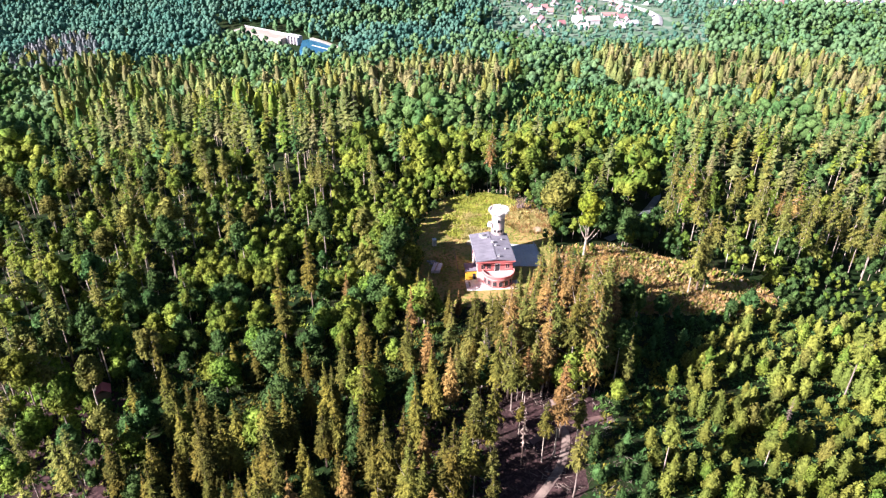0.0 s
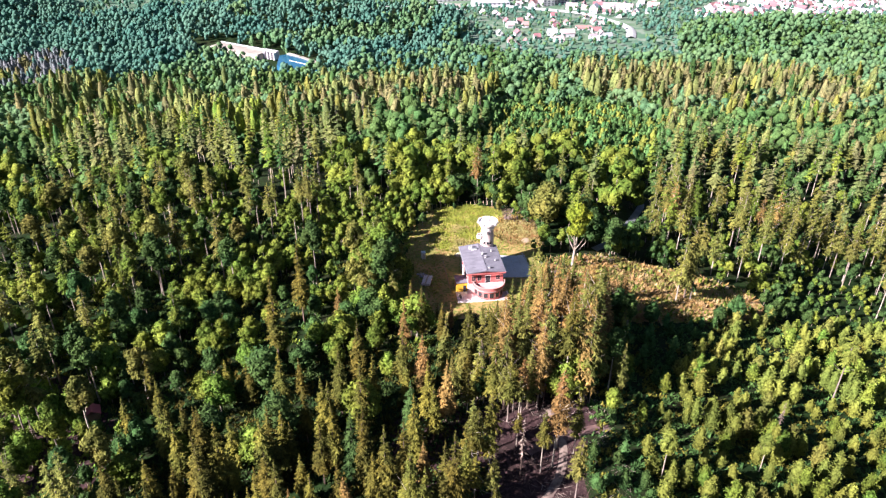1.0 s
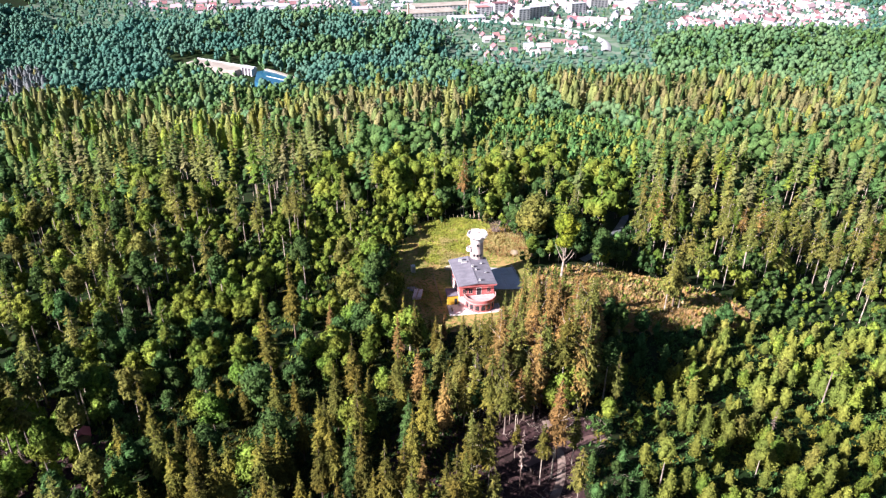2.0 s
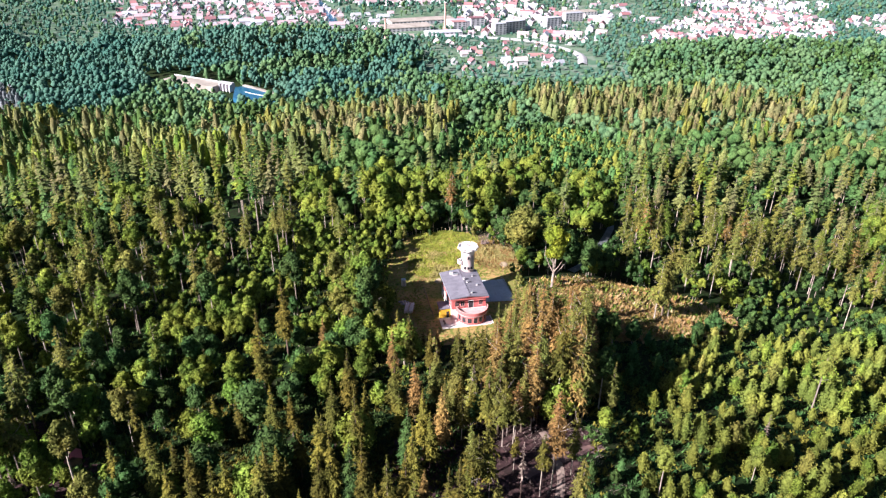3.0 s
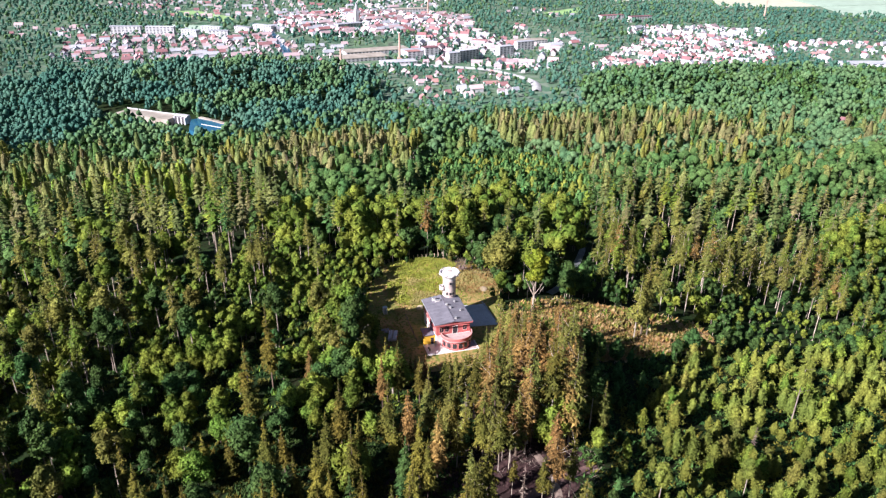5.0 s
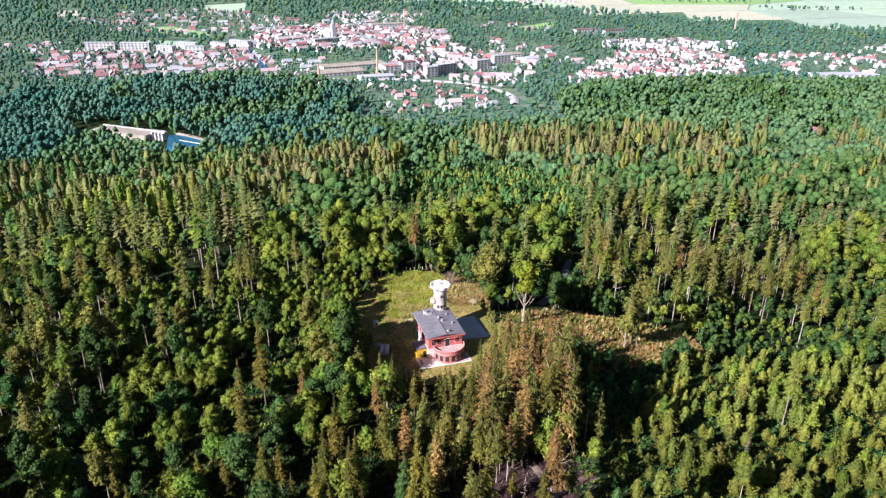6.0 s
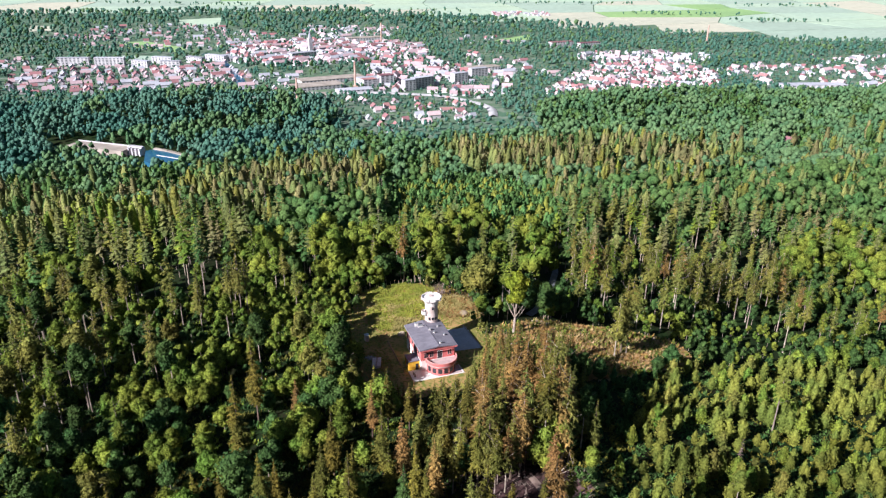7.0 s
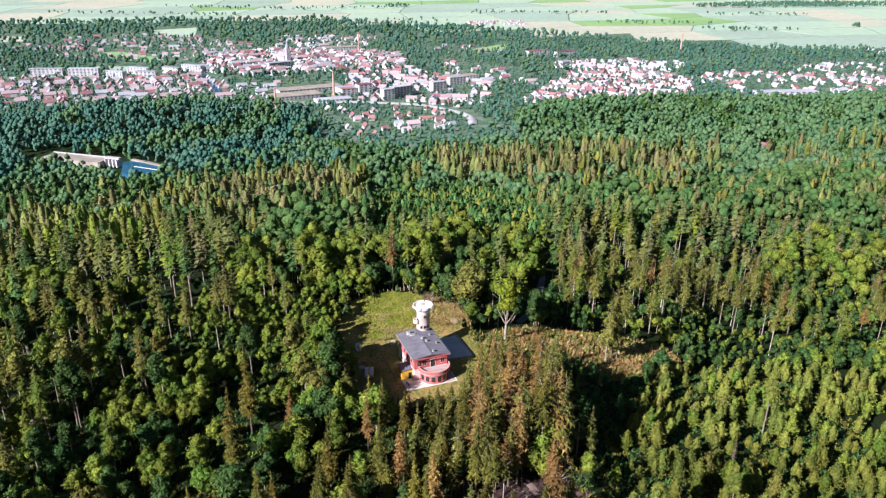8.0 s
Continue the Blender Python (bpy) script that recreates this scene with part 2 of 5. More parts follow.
def strip(name, pts, width, material, lift, label, category, step=2.0):
    """A road laid on the ground along a line, with a slightly domed section."""
    fine = []
    for (xa, ya), (xb, yb) in zip(pts, pts[1:]):
        n = max(2, int(math.hypot(xb - xa, yb - ya) / step))
        fine += [(xa + (xb - xa) * i / n, ya + (yb - ya) * i / n) for i in range(n)]
    fine = np.array(fine + [pts[-1]])
    for _ in range(6):
        fine[1:-1] = (fine[:-2] + 2 * fine[1:-1] + fine[2:]) / 4
    d = np.gradient(fine, axis=0)
    d /= np.linalg.norm(d, axis=1)[:, None]
    side = np.stack([-d[:, 1], d[:, 0]], -1)
    cols = []
    for u in (-1, -0.55, 0, 0.55, 1):
        q = fine + side * width * 0.5 * u
        cols.append(np.column_stack([q, land(q[:, 0], q[:, 1]) + lift * (1.3 - abs(u))]))
    v = np.stack(cols, 1).reshape(-1, 3)
    i = (np.arange(len(fine) - 1)[:, None] * 5 + np.arange(4)).ravel()
    f = np.concatenate([np.stack([i, i + 6, i + 1], -1), np.stack([i, i + 5, i + 6], -1)])
    return tagged(new(name, soup(name, v, f, [material], smooth=True)), label, category, kind="structure")


# ---- trees: shapes ----
def tube(pts, radii, sides=6):
    pts = np.asarray(pts, float)
    ang = np.arange(sides) * 2 * np.pi / sides
    v = np.concatenate([p + np.stack([np.cos(ang) * r, np.sin(ang) * r, 0 * ang], -1) for p, r in zip(pts, radii)])
    f = []
    for k in range(len(pts) - 1):
        for i in range(sides):
            a, b = k * sides + i, k * sides + (i + 1) % sides
            f += [(a, b, b + sides), (a, b + sides, a + sides)]
    return v, np.array(f)


def merge(pieces):
    v, f, base = [], [], 0
    for pv, pf in pieces:
        v.append(pv), f.append(np.asarray(pf) + base)
        base += len(pv)
    return np.concatenate(v), np.concatenate(f)


def trunk_of(h, r, rng, limbs=0, lean=0.02, sides=6, base=0.35):
    off = np.cumsum(np.vstack([[0, 0], rng.normal(0, lean * h / 4, (4, 2))]), 0)
    z = np.array([-0.6, 0.12, 0.4, 0.7, 0.97]) * h
    z[0] = -0.6
    pts = np.column_stack([off, z])
    out = [tube(pts, r * np.array([1.25, 1, 0.8, 0.5, 0.12]), sides)]
    for _ in range(limbs):
        u = rng.uniform(base, 0.85)
        o = np.array([np.interp(u * h, z, pts[:, 0]), np.interp(u * h, z, pts[:, 1]), u * h])
        w, reach = rng.uniform(0, 6.28), h * rng.uniform(0.10, 0.2)
        e = o + np.array([math.cos(w) * reach, math.sin(w) * reach, reach * rng.uniform(0.5, 1.1)])
        out.append(tube([o, (o + e) / 2 + [0, 0, -0.05 * reach], e], [r * 0.38, r * 0.25, r * 0.08], 4))
    return merge(out)


def needles(h, r, rng, whorls=26, per=7, base=0.12, detail=2, ragged=0.25, power=0.85, fat=1.0):
    """Drooping boughs in whorls round a trunk, each a jagged tent of twigs."""
    v, f = [], []
    for k in range(whorls):
        t = (k + rng.uniform(-0.3, 0.3)) / (whorls - 1)
        t = min(max(t, 0), 1)
        z = h * (base + (1 - base) * t)
        belly = min(1, 0.45 + t * 3.2)
        reach0 = r * max((1 - t) ** power, 0.05) * belly
        turn = rng.uniform(0, 6.28)
        for i in range(max(3, int(per * (1 - 0.45 * t)))):
            w = turn + i * 6.283 / per + rng.normal(0, 0.25)
            reach = reach0 * rng.uniform(1 - ragged * 1.6, 1 + ragged)
            d = np.array([math.cos(w), math.sin(w), 0])
            s = np.array([-d[1], d[0], 0])
            droop = reach * rng.uniform(0.15, 0.75) - 0.25 * reach * t
            o = np.array([0, 0, z + 0.12 * reach + rng.uniform(-0.6, 0.6) * h * (1 - base) / whorls])
            wide = fat * (max(0.22, reach * rng.uniform(0.22, 0.34)) + 0.12)
            n0 = len(v)
            if detail >= 2:
                def spine(u):
                    return o + d * reach * u - np.array([0, 0, droop * u ** 1.4])
                v += [spine(0), spine(0.55) + s * wide * 0.5 - [0, 0, 0.2 * wide], spine(1.05), spine(0.55) - s * wide * 0.5 - [0, 0, 0.2 * wide]]
                f += [(n0, n0 + 2, n0 + 1), (n0, n0 + 3, n0 + 2)]
                for u, long in ((0.25, 1.15), (0.5, 1.35), (0.75, 0.95)):
                    for side in (-1, 1):
                        n1, q = len(v), rng.uniform(0.7, 1.35) * long
                        tip = spine(u + 0.16) + s * side * wide * q - [0, 0, wide * rng.uniform(0.15, 0.75)]
                        v += [spine(u - 0.11), spine(u + 0.10), tip]
                        f.append((n1, n1 + 1, n1 + 2) if side < 0 else (n1, n1 + 2, n1 + 1))
            else:
                m, e = o + d * reach * 0.55 - [0, 0, droop * 0.45], o + d * reach - [0, 0, droop]
                v += [o, m + s * wide * 1.2 - [0, 0, 0.4 * wide], e, m - s * wide * 1.2 - [0, 0, 0.4 * wide]]
                f += [(n0, n0 + 2, n0 + 1), (n0, n0 + 3, n0 + 2)]
    top = h * 1.02
    n0 = len(v)
    v += [np.array([0, 0, top]), np.array([0.16, 0, top - 1.4]), np.array([-0.1, 0.14, top - 1.4]), np.array([-0.1, -0.14, top - 1.4])]
    f += [(n0, n0 + 1, n0 + 2), (n0, n0 + 2, n0 + 3), (n0, n0 + 3, n0 + 1)]
    return np.array(v), np.array(f)


GOLD = (1 + 5 ** 0.5) / 2
ICO_V = np.array([(-1, GOLD, 0), (1, GOLD, 0), (-1, -GOLD, 0), (1, -GOLD, 0), (0, -1, GOLD), (0, 1, GOLD), (0, -1, -GOLD), (0, 1, -GOLD), (GOLD, 0, -1), (GOLD, 0, 1), (-GOLD, 0, -1), (-GOLD, 0, 1)]) / math.hypot(1, GOLD)
ICO_F = np.array([(0, 11, 5), (0, 5, 1), (0, 1, 7), (0, 7, 10), (0, 10, 11), (1, 5, 9), (5, 11, 4), (11, 10, 2), (10, 7, 6), (7, 1, 8), (3, 9, 4), (3, 4, 2), (3, 2, 6), (3, 6, 8), (3, 8, 9), (4, 9, 5), (2, 4, 11), (6, 2, 10), (8, 6, 7), (9, 8, 1)])


def turned(rng):
    """A turn about the upright axis, as a matrix."""
    w = rng.uniform(0, 6.28)
    return np.array([[math.cos(w), -math.sin(w), 0], [math.sin(w), math.cos(w), 0], [0, 0, 1]])


def leafage(h, r, rng, lobes=14, leaves=700, size=0.55, base=0.25, core=True, squash=0.85):
    """A crown of uneven lobes, each a shell of many small leaf sprays round a dark inner mass."""
    pieces = []
    cz, rz = h * (base + 1) / 2, h * (1 - base) / 2
    centres, radii = [], []
    for i in range(lobes):
        d = rng.normal(0, 1, 3)
        d /= np.linalg.norm(d)
        u = rng.uniform(0.35, 0.72)
        if i == 0:
            d, u = np.array([0, 0, 1.0]), 0.62 if lobes > 2 else 0.1
        taper = 1 - 0.25 * max(d[2], 0)
        centres.append(np.array([d[0] * r * u * taper, d[1] * r * u * taper, cz + d[2] * rz * u]))
        radii.append(rng.uniform(0.26, 0.52) * (r + rz) * 0.5 * squash * (0.86 if lobes > 12 else 1))
    centres, radii = np.array(centres), np.array(radii) * (1.7 if lobes == 1 else 1.25 if lobes == 2 else 1)
    pick = rng.choice(lobes, leaves, p=radii ** 2 / (radii ** 2).sum())
    d = rng.normal(0, 1, (leaves, 3))
    d[:, 2] += 0.25
    d /= np.linalg.norm(d, axis=1)[:, None]
    p = centres[pick] + d * (radii[pick] * rng.uniform(0.74, 1.24, leaves))[:, None]
    keep = np.ones(leaves, bool)
    for c, q in zip(centres, radii):
        keep &= np.linalg.norm(p - c, axis=1) > q * 0.72
    p, d = p[keep], d[keep]
    n = len(p)
    nrm = d + rng.normal(0, 0.42, (n, 3))
    nrm[:, 2] += 0.1
    nrm /= np.linalg.norm(nrm, axis=1)[:, None]
    a = np.cross(nrm, rng.normal(0, 1, (n, 3)))
    a /= np.linalg.norm(a, axis=1)[:, None]
    b = np.cross(nrm, a)
    s = (size * rng.uniform(0.6, 1.35, n))[:, None]
    v = np.stack([p - a * s, p + b * s, p + (a - b * 0.6) * s], 1).reshape(-1, 3)
    f = np.arange(n * 3).reshape(-1, 3)
    pieces.append((v, f))
    if core:
        for c, q in zip(centres, radii):
            bumpy = ICO_V * (q * rng.uniform(0.72, 1.02 if leaves > 300 else 1.2, (12, 1))) * (1, 1, 1.08)
            pieces.append((bumpy @ turned(rng) + c, ICO_F))
    return merge(pieces)


def spindle(h, r, rng, n, size, base=0.05, belly=0.25, ragged=0.3, power=0.8, core=0.75):
    """A narrow upright crown: upswept sprays over a lumpy tapering body."""
    def girth(t):
        return np.where(t < belly, 0.45 + 0.55 * t / belly, np.maximum(1 - (t - belly) / (1 - belly), 0) ** power)
    ph = rng.uniform(0, 6.28, 6)

    def lump(w, t):
        return 1 + ragged * (0.55 * np.sin(3 * w + 9 * t + ph[0]) * np.sin(11 * t + ph[1]) + 0.45 * np.sin(2 * w - 17 * t + ph[2]) + 0.35 * np.sin(5 * w + 23 * t + ph[3]))
    t = rng.uniform(0, 1, n * 2)
    t = t[rng.uniform(0, 1, n * 2) < girth(t) + 0.12][:n]
    m = len(t)
    w = rng.uniform(0, 6.28, m)
    rad = r * np.maximum(girth(t) * lump(w, t), 0.04) * rng.uniform(0.72, 1.08, m)
    p = np.stack([np.cos(w) * rad, np.sin(w) * rad, h * (base + (1 - base) * t)], -1)
    out = np.stack([np.cos(w), np.sin(w), np.zeros(m)], -1)
    axis = out * 0.9 + rng.normal(0, 0.5, (m, 3)) + [0, 0, 0.2]
    axis /= np.linalg.norm(axis, axis=1)[:, None]
    side = np.cross(axis, out + rng.normal(0, 0.3, (m, 3)))
    side /= np.linalg.norm(side, axis=1)[:, None]
    s = (size * rng.uniform(0.6, 1.3, m))[:, None]
    v = np.stack([p + axis * s * 1.0, p - axis * s * 0.55 + side * s * 0.7, p - axis * s * 0.55 - side * s * 0.7], 1).reshape(-1, 3)
    pieces = [(v, np.arange(m * 3).reshape(-1, 3))]
    if core:
        tt = np.array([0.0, 0.18, 0.42, 0.68, 0.92])
        ww = np.arange(6) * 6.283 / 6
        cv = np.concatenate([np.stack([np.cos(ww) * q, np.sin(ww) * q, np.full(6, h * (base + (1 - base) * a))], -1) for a, q in ((a, r * core * girth(np.array([a]))[0] * np.maximum(lump(ww, a), 0.2)) for a in tt)])
        cf = [f for k in range(4) for i in range(6) for f in ((k * 6 + i, k * 6 + (i + 1) % 6, k * 6 + 6 + (i + 1) % 6), (k * 6 + i, k * 6 + 6 + (i + 1) % 6, k * 6 + 6 + i))]
        pieces.append((cv, np.array(cf)))
    return merge(pieces)


RNG = np.random.default_rng(7)


def variants(make, count):
    return [make(np.random.default_rng(100 + i)) for i in range(count)]


# each archetype: (trunk, crown) as arrays, at its own true size; near ones detailed, others plainer
def spruce(detail):
    def make(g):
        h, r = 19 + g.uniform(-2, 3), g.uniform(2.8, 3.7)
        w, p = {2: (30, 8), 1: (20, 7), 0: (11, 6)}[detail]
        return h, trunk_of(h, 0.22, g, 0, 0.006, 5 if detail else 3), needles(h, r, g, w, p, g.uniform(0.12, 0.25), detail if detail else 1, 0.3, 0.85, {2: 0.85, 1: 1.1, 0: 1.6}[detail])
    return make


def tall(detail):
    def make(g):
        h = 24 + g.uniform(-2.5, 2.5)
        t = trunk_of(h, 0.21, g, 5 if detail == 2 else 0, 0.012, 6 if detail else 3)
        low = g.uniform(0.38, 0.58) if detail else g.uniform(0.22, 0.45)
        if detail == 0:
            return h, t, spindle(h * g.uniform(0.82, 1.0), g.uniform(3.0, 4.4), g, 84, 0.8, low * 0.8, 0.45, 0.8, 0.5, 0.64)
        w, p, fat = {2: (24, 7, 0.8), 1: (21, 7, 0.95)}[detail]
        return h, t, needles(h, g.uniform(2.4, 3.3), g, w, p, low * g.uniform(0.75, 1.0), detail, 0.45, 0.5, fat)
    return make


def broad(detail):
    def make(g):
        h, r = 12.5 + g.uniform(-2, 2), g.uniform(3.5, 4.6)
        n, l, s = {2: (1900, 26, 0.36), 1: (240, 8, 0.56), 0: (34, 5, 0.8), -1: (8, 3, 1.1), -2: (8, 2, 1.2)}[detail]
        return h, trunk_of(h * 0.8, 0.2, g, 4 if detail == 2 else 0, 0.02, 5 if detail > 0 else 3), leafage(h, r, g, l, n, s, g.uniform(0.04, 0.16), True, 0.95)
    return make


def young(detail):
    def make(g):
        h, r = 7.0 + g.uniform(-1.4, 1.6), g.uniform(1.55, 2.05)
        n, s = {2: (560, 0.27), 1: (260, 0.38), 0: (40, 0.6)}[detail]
        return h, trunk_of(h * 0.8, 0.08, g, 0, 0.01, 4 if detail else 3), spindle(h, r, g, n, s, 0.02, 0.34, 0.34, 0.6, 0.78)
    return make


def beech(detail):
    def make(g):
        h = 19 + g.uniform(-2.5, 2.5)
        n, l, s = {2: (1600, 20, 0.36), 1: (420, 8, 0.52), 0: (60, 5, 0.8)}[detail]
        return h, trunk_of(h * 0.92, 0.2, g, 5 if detail == 2 else 2 * detail, 0.02, 6 if detail else 3, 0.5), leafage(h, g.uniform(2.7, 3.7), g, l, n, s, g.uniform(0.38, 0.5), True, 0.72)
    return make


def dead(detail):
    def make(g):
        h = 20 + g.uniform(-2.5, 2.5)
        w, p = {2: (20, 5), 1: (14, 4), 0: (9, 3)}[detail]
        return h, trunk_of(h, 0.2, g, 0, 0.012, 5 if detail else 3), needles(h, g.uniform(1.5, 2.2), g, w, p, 0.35, 1, 0.5, 0.6, {2: 0.35, 1: 0.4, 0: 0.6}[detail])
    return make


SHAPES = {}
for key, make, n in (("spruce", spruce, 7), ("tall", tall, 7), ("broad", broad, 7), ("young", young, 6), ("dead", dead, 4), ("beech", beech, 6)):
    for level in (2, 1, 0):
        SHAPES[key, level] = variants(make(level), n)
SHAPES["broad", -1], SHAPES["broad", -2] = variants(broad(-1), 9), variants(broad(-2), 9)

# ---- trees: where they stand ----
def scatter(step, y0, y1, seed):
    g = np.random.default_rng(seed)
    xs, ys = np.meshgrid(np.arange(-0.68 * y1 - 22, 1.06 * y1 + 22, step), np.arange(y0, y1, step))
    x = (xs + g.uniform(-0.46, 0.46, xs.shape) * step).ravel()
    y = (ys + g.uniform(-0.46, 0.46, xs.shape) * step).ravel()
    ok = (x > -0.68 * y - 22) & (x < 1.06 * y + 22)
    return x[ok], y[ok], g


def patch(x, y, size, seed):
    """Slow variation over the plan, 0 to 1."""
    return np.array([noise.noise((px / size, py / size, seed * 7.7)) for px, py in zip(x, y)]) * 0.9 + 0.5


trees = []   # kind, tint, x, y, size, level


def open_ground(x, y):
    return (inside(YARD, x, y) | inside(CLEARING, x, y) | (off_line(TRACK_FRONT, x, y) < 1.5) | (off_line(TRACK_SIDE, x, y) < 2.2)
            | (off_line(TRACK_BACK, x, y) < 3.2))


STAND_BROWN = [(-75, 350), (30, 345), (35, 420), (60, 560), (-70, 600), (-110, 480)]
STAND_RIDGE = [(140, 560), (150, 720), (370, 690), (345, 500), (250, 405), (205, 470)]
STAND_RIGHT = [(74, 212), (108, 335), (250, 345), (190, 225), (150, 208)]
STAND_LEFT = [(-36, 232), (-26, 330), (-90, 420), (-230, 620), (-330, 640), (-270, 480), (-170, 300), (-120, 285), (-110, 300), (-84, 262), (-60, 236)]
YOUNG_BLOCK = [(30, 300), (108, 300), (150, 410), (160, 520), (62, 560), (40, 420)]
WEIR_SITE = [(-290, 945), (-285, 885), (-205, 826), (-178, 790), (-155, 725), (-108, 735), (-94, 800), (-118, 845), (-152, 876), (-245, 938)]


def tint_of(q, *pairs):
    for limit, tint in pairs:
        if q < limit:
            return tint
    return pairs[-1][1]


def plant_near():
    x, y, g = scatter(3.8, 62, 250, 3)
    p1, p2, u, u2 = patch(x, y, 26, 1), patch(x, y, 14, 2), g.uniform(0, 1, len(x)), g.uniform(0, 1, len(x))
    w2 = g.uniform(0, 1, len(x))
    shut, plantation, right_stand = open_ground(x, y), inside(PLANTATION, x, y), inside(STAND_RIGHT, x, y)
    rim = off_line([(40, 134), (47, 156), (56, 163)], x, y)
    for i in range(len(x)):
        X, Y, q, w = x[i], y[i], u[i], u2[i]
        if shut[i]:
            continue
        if plantation[i]:
            # wedge in the tall trees' shadow: shade put into darker leaf tints
            if X < 44 or X < 45.8 + (Y - 122.8) * 0.86:
                if q < 0.62:
                    trees.append(("young" if w > 0.35 else "broad", "deep" if w2[i] < 0.8 else "mid", X, Y, (0.34 + 0.34 * p2[i]) * (1 if w > 0.35 else 0.45), 1))
            elif q < 0.38 + 0.42 * min(1, max(0, p2[i] * 1.6 - 0.2)):
                trees.append(("young", tint_of(w, (0.78, "young"), (0.93, "green"), (1, "olive")), X, Y, (0.50 + 0.52 * p2[i] + 0.24 * w) * (0.72 if rim[i] < 22 else 1), 1))
        elif Y < 166 and -66 < X < 60:
            bare = 6 < X < 42 and 62 < Y < 126 or -20 < X <= 6 and 62 < Y < 92
            in_shaded_strip = off_line(SHADED_STRIP, [X], [Y])[0] < 9
            belt = 12 < X < 54 and 104 < Y < 166
            keep = 0.34 if in_shaded_strip else 0.19 if bare else (0.50 if belt else 0.40 if Y < 132 else 0.30)
            if q > keep:
                continue
            r = q / keep
            leafy = w < (0.08 + 0.75 * max(0, min(1, (-X - 22) / 40)) * p1[i] * 1.3) or (X > 36 and w < 0.30)
            leafy = leafy or in_shaded_strip or (Y > 133 and -66 < X < -6 and w2[i] < 0.8)
            low = 0.4 if in_shaded_strip else 9
            if X > -1 and Y > 112:
                low = max(0.18, (0.684 * (171 - Y) - 0.5 + (7 if X > 30 else 3.5 if X > 23 else 0)) / 20)
            if bare:
                trees.append(("tall", tint_of(w, (0.3, "olive"), (0.4, "brown"), (1, "dusk")), X, Y, min(0.42 + 0.42 * w2[i], low), 1))
            elif leafy:
                trees.append(("broad", "deep" if p2[i] < (0.66 if X < -30 else 0.5) else "green", X, Y, min((0.46 + 0.34 * p1[i] if Y > 133 and X < -6 else 0.65 + 0.65 * p1[i]) + 0.3 * belt, low * 1.5), 1))
            else:
                rust = (w > 0.82 and X > -30) or (14 < X < 50 and Y > 112 and w > 0.62)
                tint = "brown" if rust else (("olive" if w > 0.36 else "dusk") if Y > 118 and X > 0 else ("dusk" if w > 0.14 else "deep"))
                if belt and w2[i] < 0.3:
                    trees.append(("tall", tint, X, Y, min(0.92 + 0.3 * r, low * 0.83), 1))
                else:
                    trees.append(("spruce", tint, X, Y, min(1.0 + 0.3 * r if belt else 0.50 + 0.52 * r + 0.2 * w2[i], low), 1))
        elif X < 8:
            # strip of deep shade, made by low shrubs in the dark leaf colour
            if off_line(SHADED_STRIP, [X], [Y])[0] < 6:
                if q < 0.4:
                    trees.append(("broad", "deep", X, Y, 0.28 + 0.2 * w, 1))
                continue
            thick = X > -75 and Y > 140
            edge = -26 < X and 170 < Y < 188
            if X > -36 and 186 < Y < 236 and q < 0.12:
                continue
            elif q < 0.022 + 0.05 * (not thick) + 0.03 * (Y > 222):
                trees.append(("tall", tint_of(w, (0.7, "olive"), (1, "green")), X, Y, 0.75 + 0.3 * p2[i], 1))
            elif q < 0.05 + 0.13 * (not thick) + 0.05 * edge:
                trees.append(("beech", tint_of(w, (0.45, "deep"), (0.75, "olive"), (1, "green")), X, Y, 0.88 + 0.35 * p2[i], 1))
            elif q < (0.74 if thick else 0.46):
                lift = max(0, p1[i] - 0.22) * 1.05
                trees.append(("broad", "green" if p2[i] + 0.3 * w > (0.26 if thick else 0.44) + 0.30 * (X < -58 and Y < 165) else "deep", X, Y, min((0.34 + 0.42 * lift if thick else 0.30 + 0.75 * lift) + 0.14 * w + 0.2 * edge, 0.55 if X > -34 and 188 < Y < 236 else 9), 1))
        elif not (35 < X < 50 and 170 < Y < 197):
            if q < (0.18 if right_stand[i] else 0.05):
                trees.append(("tall", tint_of(w, (0.72, "olive"), (0.82, "brown"), (1, "green")), X, Y, 0.7 + 0.36 * p2[i], 1))
            elif q < 0.60:
                trees.append(("broad", "deep" if w < 0.55 else "green", X, Y, 0.32 + 0.5 * p1[i] + 0.3 * (Y > 228 and X < 60), 1))


